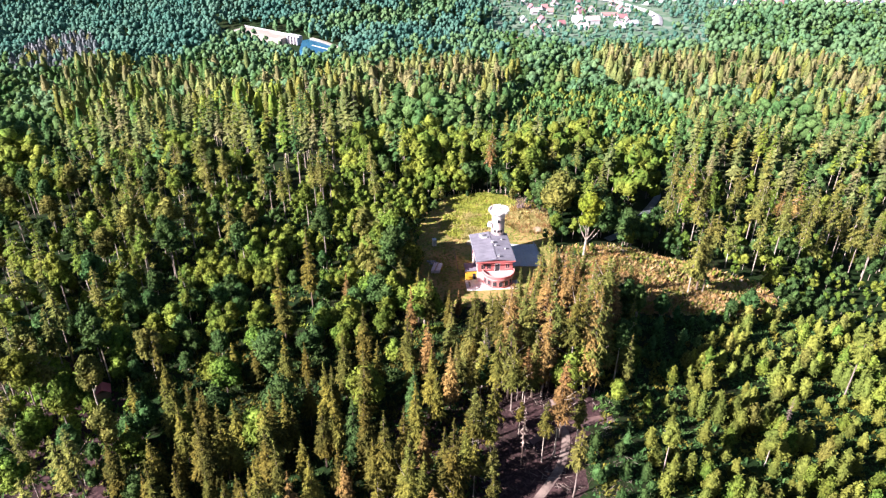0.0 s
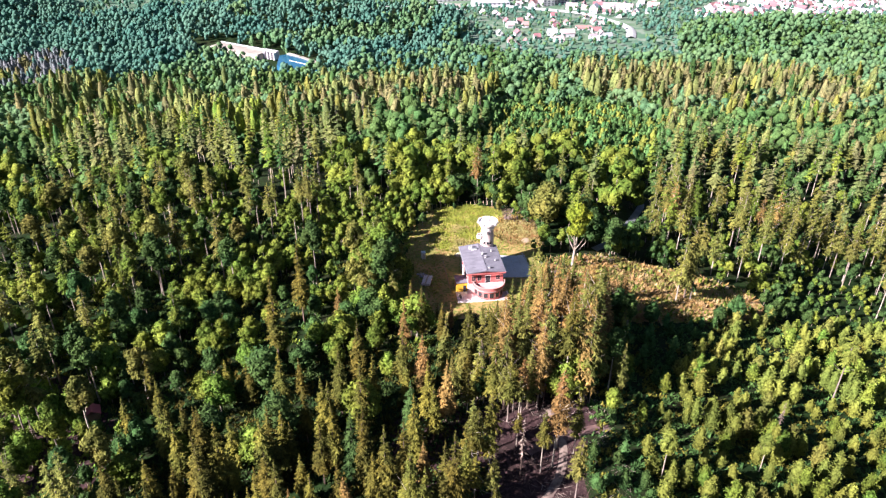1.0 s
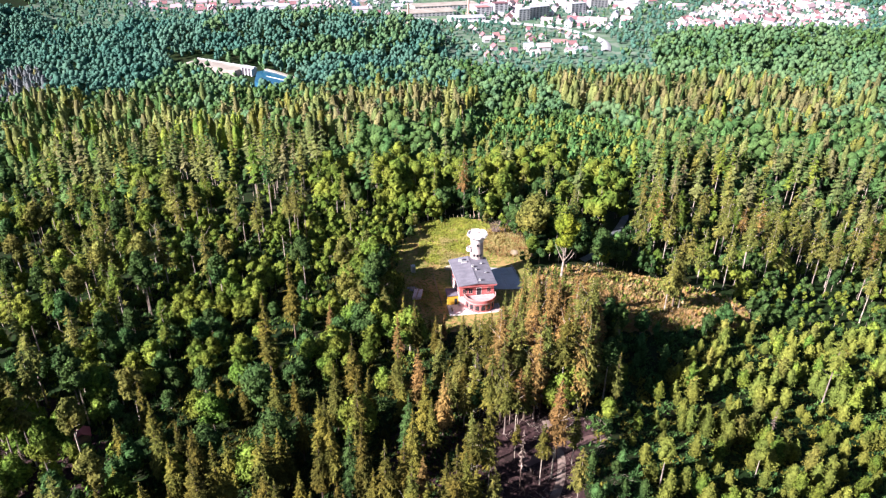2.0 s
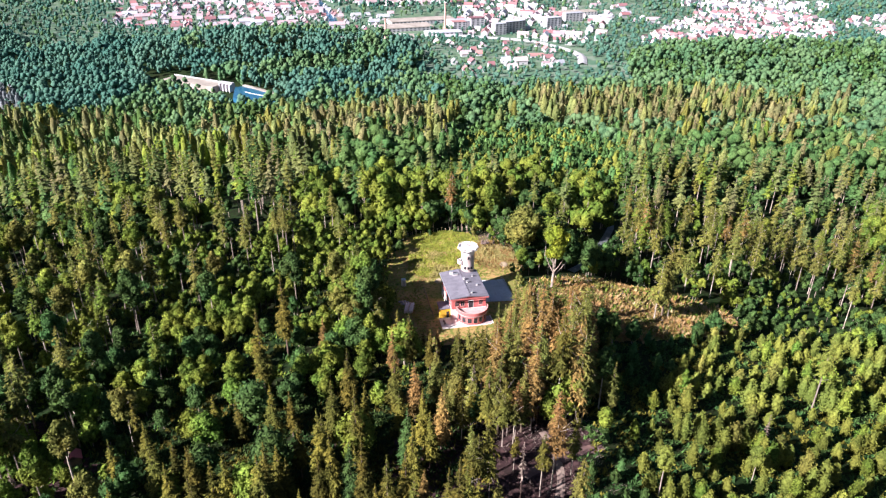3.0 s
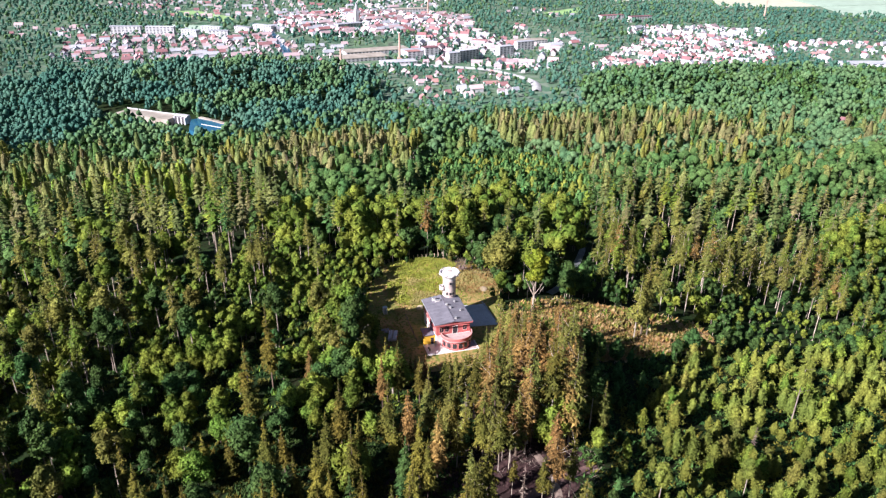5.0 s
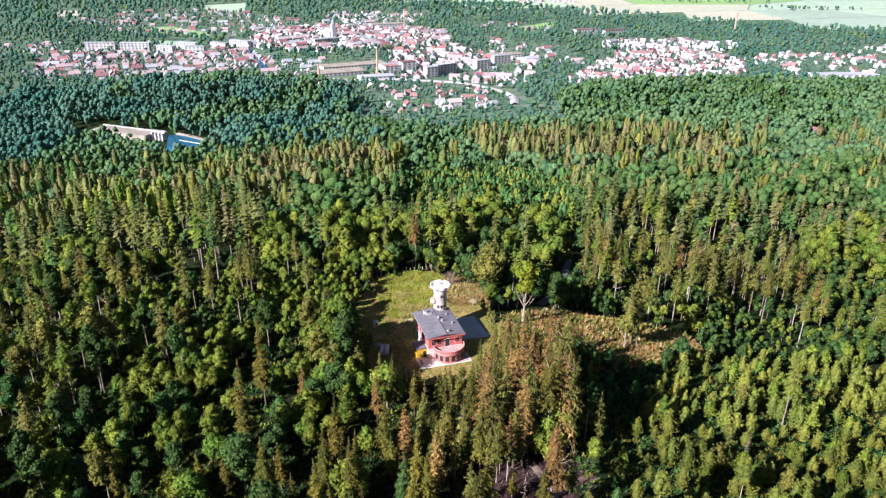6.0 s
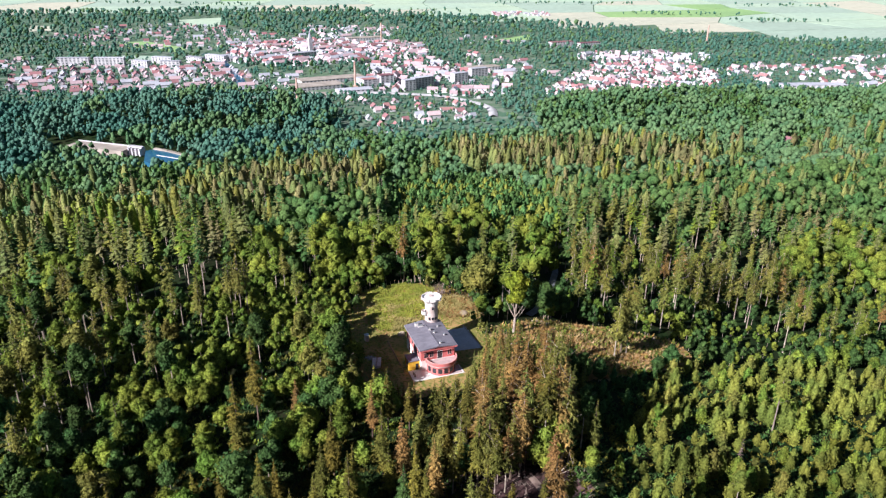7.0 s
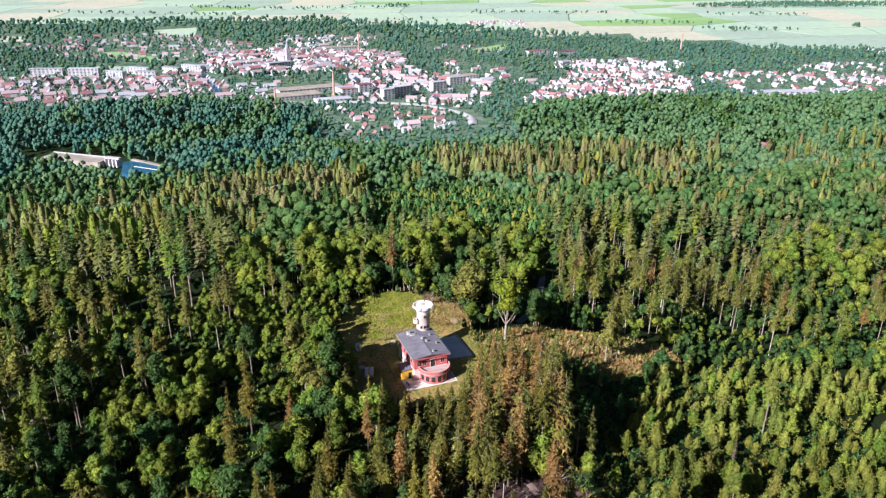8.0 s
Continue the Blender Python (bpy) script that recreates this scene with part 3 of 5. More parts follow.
def plant_mid():
    x, y, g = scatter(6.5, 250, 500, 4)
    p1, p2, u, u2 = patch(x, y, 45, 3), patch(x, y, 20, 4), g.uniform(0, 1, len(x)), g.uniform(0, 1, len(x))
    shut, block = off_line(TRACK_BACK, x, y) < 3, inside(YOUNG_BLOCK, x, y)
    brown, ridge, right, left = (inside(a, x, y) for a in (STAND_BROWN, STAND_RIDGE, STAND_RIGHT, STAND_LEFT))
    for i in range(len(x)):
        X, Y, q, w = x[i], y[i], u[i], u2[i]
        if shut[i] or q > 0.94:
            continue
        if block[i]:
            trees.append(("young", tint_of(w, (0.5, "mid"), (0.75, "young"), (1, "deep")), X, Y, 1.4 + 0.5 * p2[i], 0))
            trees.append(("young", tint_of(q, (0.5, "mid"), (0.75, "young"), (1, "deep")), X + 3.0, Y + 3.2, 1.2 + 0.5 * p2[i], 0))
        elif brown[i] and q < 0.44:
            if w < 0.22:
                trees.append(("dead", "dead", X, Y, 0.95 + 0.2 * p2[i], 0))
            else:
                trees.append(("tall", tint_of(w, (0.5, "tan"), (0.62, "olive"), (0.9, "pine"), (1, "deep")), X, Y, 0.90 + 0.3 * p2[i], 0))
        elif (left[i] and p1[i] > 0.46 and q < 0.46) or (ridge[i] and p1[i] > 0.4 and q < 0.55) or (right[i] and p2[i] > 0.4 and q < 0.4):
            trees.append(("tall", tint_of(w, (0.16, "olive"), (0.50, "pine"), (0.78 if ridge[i] else 0.62, "tan"), (0.88, "green"), (1, "deep")), X, Y, 0.86 + 0.36 * p2[i], 1 if Y < 345 else 0))
        elif left[i] and q > 0.8:
            continue
        elif q < (0.30 if X > 60 and p1[i] > 0.42 else 0.10):
            trees.append(("tall", tint_of(w, (0.15, "olive"), (0.6, "pine"), (0.75, "tan"), (1, "mid")), X, Y, 0.75 + 0.3 * p2[i], 1 if Y < 345 else 0))
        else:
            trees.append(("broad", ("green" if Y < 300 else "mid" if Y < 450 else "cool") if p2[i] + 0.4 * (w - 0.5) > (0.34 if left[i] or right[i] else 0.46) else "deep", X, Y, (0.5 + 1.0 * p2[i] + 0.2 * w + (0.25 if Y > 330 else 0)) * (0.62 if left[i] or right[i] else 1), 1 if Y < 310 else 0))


def plant_far():
    x, y, g = scatter(9.0, 500, 1190, 5)
    p1, p2, u, u2 = patch(x, y, 70, 5), patch(x, y, 30, 6), g.uniform(0, 1, len(x)), g.uniform(0, 1, len(x))
    hill = y < np.where(x < 110, 862, 800)
    mid, right = inside(MID_WOOD, x, y), inside(RIGHT_WOOD, x, y)
    brown, ridge, left = (inside(a, x, y) for a in (STAND_BROWN, STAND_RIDGE, STAND_LEFT))
    dying = inside(DEAD_STAND, x, y)
    shut = inside(WEIR_SITE, x, y) | (off_line(TOWN_ROAD, x, y) < 14)
    for hx, hy in ((-40, 790), (560, 690), (1148, 905), (126, 904)):
        shut |= off_line([(hx, hy), (hx - hx * 45 / hy, hy - 45)], x, y) < 11
    for i in range(len(x)):
        X, Y, q, w = x[i], y[i], u[i], u2[i]
        if shut[i]:
            continue
        if not (hill[i] or mid[i] or right[i]):
            continue
        if (brown[i] or ridge[i] or left[i]) and q < (0.55 if p1[i] > 0.42 else 0.16) or (hill[i] and Y < 690 and q < 0.03):
            trees.append(("tall", tint_of(w, (0.12, "olive"), (0.55, "pine"), (0.70 if left[i] else 0.94, "tan"), (1, "deep")), X, Y, 1.05 + 0.35 * p2[i], 0))
        else:
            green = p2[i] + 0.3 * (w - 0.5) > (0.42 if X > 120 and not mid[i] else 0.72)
            # with distance the tints turn to those with haze in their colour
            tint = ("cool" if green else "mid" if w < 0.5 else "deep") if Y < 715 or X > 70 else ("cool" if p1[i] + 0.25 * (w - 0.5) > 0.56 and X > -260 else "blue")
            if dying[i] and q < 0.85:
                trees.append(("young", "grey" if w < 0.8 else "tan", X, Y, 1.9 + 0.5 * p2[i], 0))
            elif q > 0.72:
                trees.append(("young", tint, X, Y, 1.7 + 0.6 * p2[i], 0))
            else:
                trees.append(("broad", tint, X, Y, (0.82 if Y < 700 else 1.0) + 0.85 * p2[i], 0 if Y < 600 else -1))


plant_near(), plant_mid(), plant_far()

# single trees that stand out: tint, kind, place, size
for key, tint, X, Y, s in (("tall", "young", 109, 144, 0.95), ("beech", "young", 47.8, 105.7, 0.72), ("beech", "young", 73, 112, 0.6), ("dead", "dead", 84, 126, 0.55), ("tall", "brown", 178, 217, 0.8), ("tall", "olive", 76.5, 181.5, 1.0), ("tall", "olive", 82, 184, 1.12),
                           ("spruce", "olive", 80, 184, 1.5), ("broad", "olive", 40, 213, 1.55), ("broad", "deep", 47, 219, 1.5), ("broad", "green", 33, 243, 1.3), ("broad", "deep", 22, 247, 1.35),
                           ("broad", "deep", 54, 208, 1.1), ("broad", "deep", 62, 206, 1.0), ("tall", "olive", -62.5, 186, 0.95), ("tall", "olive", -62, 226, 0.95),
                           ("tall", "olive", -40, 218, 1.0), ("tall", "olive", -43, 219, 0.95), ("tall", "olive", -22, 215, 0.85), ("tall", "green", 19.5, 253, 1.0), ("dead", "dead", 8, 248, 0.9), ("dead", "dead", 63, 287, 1.0),
                           ("spruce", "olive", 21, 155, 0.86), ("spruce", "olive", 24.5, 163, 0.6), ("spruce", "brown", 27.5, 165, 0.72), ("broad", "green", -13, 182, 1.0), ("broad", "deep", -14, 189, 0.95), ("broad", "green", -13.5, 196, 0.8), ("spruce", "olive", 28, 167, 0.88), ("spruce", "brown", 29.5, 161, 0.88), ("spruce", "brown", 42, 161.5, 0.84), ("spruce", "brown", 25, 130, 1.25), ("spruce", "olive", 3, 138, 0.9), ("broad", "green", -4, 154, 1.15), ("spruce", "olive", 21, 142, 1.05), ("beech", "deep", 37, 128, 0.62), ("spruce", "olive", 30, 156, 0.9), ("spruce", "brown", 47, 172, 0.8), ("spruce", "brown", 44, 167, 0.9), ("spruce", "brown", 51, 174, 0.66), ("spruce", "olive", 35, 160, 1.2), ("spruce", "brown", 31.5, 165, 0.92),
                           ("spruce", "brown", 38, 165, 0.7), ("spruce", "olive", 27, 162, 0.78), ("spruce", "olive", 31.5, 166, 0.85), ("spruce", "olive", 34.5, 169.5, 0.55), ("spruce", "brown", 25, 159, 0.72), ("spruce", "olive", 29, 158, 1.0), ("spruce", "brown", 33, 156, 1.1), ("spruce", "olive", 41, 161, 0.85), ("spruce", "brown", 42, 171, 0.5), ("broad", "green", 37.5, 203, 0.6), ("broad", "deep", 68, 206, 0.7), ("broad", "deep", 70, 214, 0.9), ("broad", "deep", 58, 213, 0.8), ("dead", "dead", 36, 173, 0.55), ("dead", "dead", -88, 118, 0.5)):
    trees.append((key, tint, X, Y, s, 2))
g = np.random.default_rng(61)
for k in range(17):
    X, Y = -13 - g.uniform(0, 9), 160 + k * 1.5 + g.uniform(-1, 1)
    trees.append((("beech", "broad")[k % 3 == 0], tint_of(g.uniform(), (0.4, "green"), (0.7, "deep"), (1, "olive")), X, Y, g.uniform(0.85, 1.12), 1))
for k in range(16):
    u = g.uniform()
    trees.append((("broad", "beech", "spruce")[k % 3], ("green", "deep", "olive")[k % 3], 41 + 9 * u + g.uniform(-1, 5), 127 + 33 * u + g.uniform(-3, 3), g.uniform(0.5, 0.95), 1))
for k in range(34):
    u = k // 2 / 16
    X, Y = 33 + 12.5 * u + (k % 2) * 3.4 + g.uniform(-2.2, 2.2), 130 + 39 * u + g.uniform(-1, 1)
    size = min(1.3, (0.684 * (172 - Y) + 9) / 20) * g.uniform(0.88, 1.08)
    trees.append((("spruce", "tall", "spruce")[k % 3], tint_of(g.uniform(), (0.35, "olive"), (0.9, "brown"), (1, "dusk")), X, Y, size * (0.84 if k % 3 == 1 else 0.95), 1))
g = np.random.default_rng(71)
for k in range(12):
    trees.append((("beech", "tall", "broad")[k % 3], ("green", "olive", "green", "pine")[k % 4], g.uniform(-14, -8.5), 160 + 2.3 * k + g.uniform(-1, 1), g.uniform(0.62, 0.85) * (1.35 if k % 3 == 2 else 1), 1))
for k in range(7):
    trees.append((("beech", "tall")[k % 2], ("green", "olive", "deep")[k % 3], -13 - g.uniform(0, 7), 189 + 2.6 * k, g.uniform(0.5, 0.72), 1))
for k in range(16):
    trees.append((("tall", "dead")[k % 5 == 4], ("dusk", "brown", "olive", "dusk", "dead")[k % 5], g.uniform(4, 27), g.uniform(106, 133), g.uniform(0.62, 0.92), 2))
for k in range(11):
    trees.append(("spruce", ("brown", "brown", "olive")[k % 3], 43 + k * 1.3 + g.uniform(-1, 1), 162 + 0.8 * k + g.uniform(-2, 2), g.uniform(0.42, 0.72), 2))
for k in range(7):
    trees.append(("spruce", ("olive", "pine", "brown")[k % 3], 33.5 + k * 1.3 + g.uniform(-0.5, 0.5), 170 + g.uniform(0, 8), g.uniform(0.42, 0.66), 1))
for k in range(18):
    trees.append(("broad", ("dead", "dusk", "deep")[k % 3], g.uniform(26, 40), g.uniform(217, 233), g.uniform(0.12, 0.22), 1))
g = np.random.default_rng(77)
for k in range(120):
    X, Y = g.uniform(40, 108), g.uniform(166, 204)
    rimmed = off_line(CLEARING + CLEARING[:1], [X], [Y])[0]
    if inside(CLEARING, [X], [Y])[0] and (rimmed < 5 or g.uniform() < 0.3):
        trees.append((("broad", "young")[k % 3 == 0], ("green", "olive", "deep", "green")[k % 4], X, Y, g.uniform(0.10, 0.26) * (1.5 if k % 3 == 0 else 1), 1))
for k in range(90):
    u = g.uniform(0, len(YARD))
    (xa, ya), (xb, yb) = YARD[int(u)], YARD[(int(u) + 1) % len(YARD)]
    u -= int(u)
    X, Y = xa + (xb - xa) * u + g.normal(0, 1.5), ya + (yb - ya) * u + g.normal(0, 1.5)
    if Y > 178 and not (36 < X < 50 and Y < 200):
        trees.append(("broad", ("green", "deep", "deep", "olive")[k % 4], X, Y, g.uniform(0.14, 0.42), 1))
trees.sort(key=lambda t: t[3])
count = {}
LABELS = {
    "spruce": ("spruce_tree", "tapering spruce with drooping {} boughs in the wood", "spruce", "spruces of the wood"),
    "tall": ("tall_conifer", "tall slender conifer with a bare pale trunk and {} crown", "conifer", "tall conifers of the wood"),
    "broad": ("broadleaf_tree", "rounded broadleaf tree with dense {} foliage", "tree", "broadleaf trees of the wood"),
    "beech": ("tall_broadleaf_tree", "tall broadleaf tree with bare pale trunk and {} crown", "tree", "tall broadleaf trees"),
    "dead": ("dead_conifer", "dead grey conifer with {} bare boughs", "dead tree", "dead trees of the wood"),
    "young": ("young_tree", "small bushy plantation tree with {} foliage", "young tree", "plantation trees"),
}
WORDS = {"olive": "olive green", "brown": "rusty brown", "green": "fresh green", "deep": "dark green", "lime": "yellow green", "young": "yellowish green", "cool": "cool green", "mid": "mid green", "pine": "muted green", "dusk": "dark olive", "tan": "greyish tan", "dead": "grey dead"}
mesh_cache = {}
rest = {}


def thing_meshes(key, tint, i):
    if (key, tint, i) not in mesh_cache:
        h, t, c = SHAPES[key, 2][i]
        mesh_cache[key, tint, i] = (soup("trunk", *t, [BARK if key in ("tall", "broad", "beech") else BARK_DARK]), soup("crown", *c, [LEAF[tint]], smooth=True))
    return mesh_cache[key, tint, i]


def stand_tree(key, tint, X, Y, s, i, spin, label=""):
    name, text, category, group = LABELS[key]
    if key in ("broad", "young") and s < 0.3:
        name, text, category, group = "shrub", "low rounded shrub with {} foliage on rough ground", "shrub", "shrubs on open ground"
    t = root(name, pose(X, Y, float(land(X, Y)), 0, 0, spin) @ Matrix.Diagonal((s, s, s, 1)), label or text.format(WORDS[tint]), category, group)
    for n, me in zip(("trunk", "crown"), thing_meshes(key, tint, i)):
        new(n, me).parent = t
    return t


for key, tint, X, Y, s, level in trees:
    n = count[key] = count.get(key, 0) + 1
    i = int(RNG.integers(0, len(SHAPES[key, 2])))
    spin = float(RNG.uniform(0, 360))
    if level == 2 or (n <= 290 and Y < 250):
        stand_tree(key, tint, X, Y, s, i, spin)
    else:
        rest.setdefault((key, level), []).append((tint, X, Y, s, i, spin))

TINTS = list(LEAF)
for (key, level), rows in rest.items():
    vs, fs, ms, base = [], [], [], 0
    for tint, X, Y, s, i, spin in rows:
        h, t, c = SHAPES[key, level][i]
        w = radians(spin)
        rot = np.array([[math.cos(w), -math.sin(w), 0], [math.sin(w), math.cos(w), 0], [0, 0, 1]])
        o = np.array([X, Y, float(land(X, Y))])
        for (v, f), m in ((t, len(TINTS)), (c, TINTS.index(tint))):
            if m == len(TINTS) and Y > 620:
                continue
            vs.append((v * s) @ rot.T + o), fs.append(f + base), ms.append(np.full(len(f), m))
            base += len(v)
    name = LABELS[key][0].replace("_tree", "").replace("_conifer", "_conifer") + "_wood"
    ob = new(name, soup(name, np.concatenate(vs), np.concatenate(fs), list(LEAF.values()) + [BARK], np.concatenate(ms), True))
    tagged(ob, "dense mixed wood of " + {"spruce": "spruces", "tall": "tall olive conifers", "broad": "rounded green broadleaf trees", "young": "young bushy trees", "dead": "standing dead conifers", "beech": "tall pale-stemmed broadleaf trees"}[key], "forest", kind="stuff")

strip("forest_track", TRACK_FRONT, 1.8, TRACK, 0.06, "pale worn gravel track through the wood", "track")
strip("side_track", TRACK_SIDE, 2.4, SOIL, 0.05, "pale sandy side track on the wood's edge", "track")
strip("access_road", TRACK_BACK, 2.6, YARD_ROAD, 0.06, "narrow pale road climbing to the house", "road")
strip("town_road", TOWN_ROAD, 13, ASPHALT, 2.6, "wide pale road curving through the town", "road", 10)

# ---- the house with its tower ----
PINK = shade("pink_render", (0.62, 0.30, 0.27), (0.54, 0.25, 0.22), 0.4, 5, bump=0.01)
RED = shade("red_render", (0.58, 0.155, 0.145), (0.49, 0.125, 0.115), 0.4, 5, bump=0.01)
WHITE = shade("white_render", (0.78, 0.70, 0.66), (0.68, 0.60, 0.56), 0.4, 5, bump=0.01)
YELLOW = shade("yellow_render", (0.75, 0.42, 0.03), (0.66, 0.36, 0.03), 0.4, 5, bump=0.01)
ROOF = shade("grey_roof_felt", (0.20, 0.18, 0.21), (0.155, 0.14, 0.165), 0.5, 4, bump=0.01)
STONE = shade("tower_stone", (0.60, 0.47, 0.43), (0.48, 0.36, 0.32), 0.7, 5, bump=0.05)


def box(bm, x0, x1, y0, y1, z0, z1):
    r = bmesh.ops.create_cube(bm, size=1, matrix=Matrix.Translation(((x0 + x1) / 2, (y0 + y1) / 2, (z0 + z1) / 2)) @ Matrix.Diagonal((x1 - x0, y1 - y0, z1 - z0, 1)))
    return r["verts"]


# houses: a few plain shapes, walls with gables and an overhanging roof
def gable(w, d, h, r):
    """Walls with two gables."""
    bm = bmesh.new()
    box(bm, -w / 2, w / 2, -d / 2, d / 2, -1.0, h)
    for sy in (-1, 1):
        y0, y1 = sy * d / 2, sy * (d / 2 - 0.3)
        q = [bm.verts.new(p) for p in ((-w / 2, y0, h), (w / 2, y0, h), (0, y0, h + r), (-w / 2, y1, h), (w / 2, y1, h), (0, y1, h + r))]
        for f in ((0, 1, 2), (5, 4, 3), (0, 2, 5, 3), (1, 4, 5, 2)):
            bm.faces.new([q[k] for k in f])
    bmesh.ops.recalc_face_normals(bm, faces=bm.faces)
    return bm


def gable_roof(w, d, h, r, over=0.6, thick=0.3):
    bm = bmesh.new()
    a, b = w / 2 + over, d / 2 + over
    drop = r * over / (w / 2)
    sec = [(-a, h - drop), (0, h + r), (a, h - drop), (a, h - drop + thick), (0, h + r + thick * 1.3), (-a, h - drop + thick)]
    q0, q1 = [bm.verts.new((x, -b, z)) for x, z in sec], [bm.verts.new((x, b, z)) for x, z in sec]
    bm.faces.new(q0), bm.faces.new(q1[::-1])
    for i in range(6):
        bm.faces.new((q0[i], q0[(i + 1) % 6], q1[(i + 1) % 6], q1[i]))
    bmesh.ops.recalc_face_normals(bm, faces=bm.faces)
    return bm


def mesh_of(bm, name, material):
    me = bpy.data.meshes.new(name)
    bm.to_mesh(me)
    bm.free()
    me.materials.append(material)
    return me



CONCRETE_GREY = shade("grey_rubble", (0.36, 0.34, 0.34), (0.26, 0.24, 0.24), 0.5, 3)
DARKGLASS = shade("dark_glazing", (0.05, 0.045, 0.05), (0.035, 0.03, 0.035), 0.5, 3, rough=0.12)
DECK = shade("rose_paving", (0.50, 0.36, 0.34), (0.40, 0.29, 0.28), 0.5, 3, bump=0.01)
YARD_SLAB = shade("grey_yard_paving", (0.52, 0.52, 0.55), (0.42, 0.42, 0.45), 0.2, 2, bump=0.01)
TIMBER = shade("weathered_timber", (0.30, 0.21, 0.14), (0.20, 0.14, 0.10), 0.5, 4, bump=0.02)
PALE_WOOD = shade("fresh_cut_wood", (0.60, 0.45, 0.32), (0.46, 0.34, 0.24), 0.5, 4)
ROCK = shade("tan_rock", (0.44, 0.34, 0.24), (0.33, 0.25, 0.17), 0.3, 2, bump=0.1)
METAL = shade("galvanised_metal", (0.55, 0.55, 0.57), (0.45, 0.45, 0.47), 1, 6, rough=0.45, metal=0.6)


def bevelled(bm, w=0.03):
    bmesh.ops.bevel(bm, geom=list(bm.edges), offset=w, segments=1, affect="EDGES")
    return bm


def bx(name, parent, mat, x0, x1, y0, y1, z0, z1, label="", bevel=0.0):
    bm = bmesh.new()
    box(bm, x0, x1, y0, y1, z0, z1)
    if bevel:
        bevelled(bm, bevel)
    return part(name, bm, mat, parent, label)


def ring(bm, r0, r1, z0, z1, a0, a1, n):
    """An arc of wall between two radii."""
    rows = []
    for i in range(n + 1):
        w = radians(a0 + (a1 - a0) * i / n)
        c, s = math.cos(w), math.sin(w)
        rows.append([bm.verts.new((r * c, r * s, z)) for r, z in ((r0, z0), (r1, z0), (r1, z1), (r0, z1))])
    for p, q in zip(rows, rows[1:]):
        for k in range(4):
            bm.faces.new((p[k], q[k], q[(k + 1) % 4], p[(k + 1) % 4]))
    if abs(a1 - a0) < 359:
        bm.faces.new(rows[0][::-1]), bm.faces.new(rows[-1])
    bmesh.ops.remove_doubles(bm, verts=bm.verts, dist=1e-4)
    bmesh.ops.recalc_face_normals(bm, faces=bm.faces)
    return bm


def window_in(parent, x, z, w, h, y, face=-1, axis="y", frame_mat=PINK):
    """A glazed window: frame proud of the wall, pane set in, sill below."""
    def oriented(a0, a1, d0, d1, z0, z1):
        lo, hi = sorted((y + face * d0, y + face * d1))
        return (a0, a1, lo, hi, z0, z1) if axis == "y" else (lo, hi, a0, a1, z0, z1)
    win = bx("window", parent, DARKGLASS, *oriented(x - w / 2, x + w / 2, -0.05, 0.02, z, z + h))
    for a in ((x - w / 2 - 0.08, x - w / 2, -0.05, 0.06, z - 0.08, z + h + 0.08), (x + w / 2, x + w / 2 + 0.08, -0.05, 0.06, z - 0.08, z + h + 0.08),
              (x - w / 2, x + w / 2, -0.05, 0.06, z + h, z + h + 0.08), (x - w / 2, x + w / 2, -0.05, 0.06, z - 0.08, z), (x - 0.03, x + 0.03, 0.021, 0.05, z, z + h)):
        bx("window_frame", win, frame_mat, *oriented(*a))
    bx("window_sill", win, frame_mat, *oriented(x - w / 2 - 0.15, x + w / 2 + 0.15, -0.02, 0.16, z - 0.16, z - 0.085))
    return win


HOUSE = pose(15.6, 183.2, -2.8, 0, 0, 5.6)
house = root("mountain_hut", HOUSE, "two-storey red and pink hut with a low grey roof", "house")
bx("lower_wall", house, WHITE, -5.1, 5.1, -7.0, 7.3, -0.8, 3.4, "pale pink rendered ground floor")
bx("upper_wall", house, RED, -5.13, 5.13, -7.03, 7.33, 3.4, 7.25, "red rendered upper floor")
bx("string_course", house, WHITE, -5.2, 5.2, -7.1, 7.4, 3.3, 3.48)
bm = bmesh.new()
w, e, rise = 5.75, 8.0, 0.7
sec = ((-w, 7.25), (0, 7.25 + rise), (w, 7.25), (w, 7.6), (0, 7.6 + rise), (-w, 7.6))
q0, q1 = [bm.verts.new((x, -e, z)) for x, z in sec], [bm.verts.new((x, e, z)) for x, z in sec]
bm.faces.new(q0), bm.faces.new(q1[::-1])
for i in range(6):
    bm.faces.new((q0[i], q0[(i + 1) % 6], q1[(i + 1) % 6], q1[i]))
bmesh.ops.recalc_face_normals(bm, faces=bm.faces)
roof = part("roof", bm, ROOF, house, "low grey felt roof")
for i in range(9):
    y0 = -7.0 + i * 1.75
    for sx in (-1, 1):
        bm = bmesh.new()
        box(bm, 0.1, 5.7, -0.04, 0.04, 0.0, 0.05)
        sd = part("seam", bm, ROOF, roof)
        sd.matrix_local = Matrix.Translation((0, y0, 7.6 + rise)) @ Matrix.Scale(sx, 4, (1, 0, 0)) @ Matrix.Rotation(math.atan2(rise, w), 4, "Y")
bx("ridge_cap", roof, ROOF, -0.18, 0.18, -8.0, 8.0, 7.6 + rise - 0.03, 7.6 + rise + 0.09)
for sx in (-1, 1):
    bx("gutter", roof, METAL, sx * 5.82 - 0.08, sx * 5.82 + 0.08, -8.0, 8.0, 7.3, 7.45)
bx("fascia", roof, RED, -5.7, 5.7, -8.06, -8.0, 7.0, 7.42)
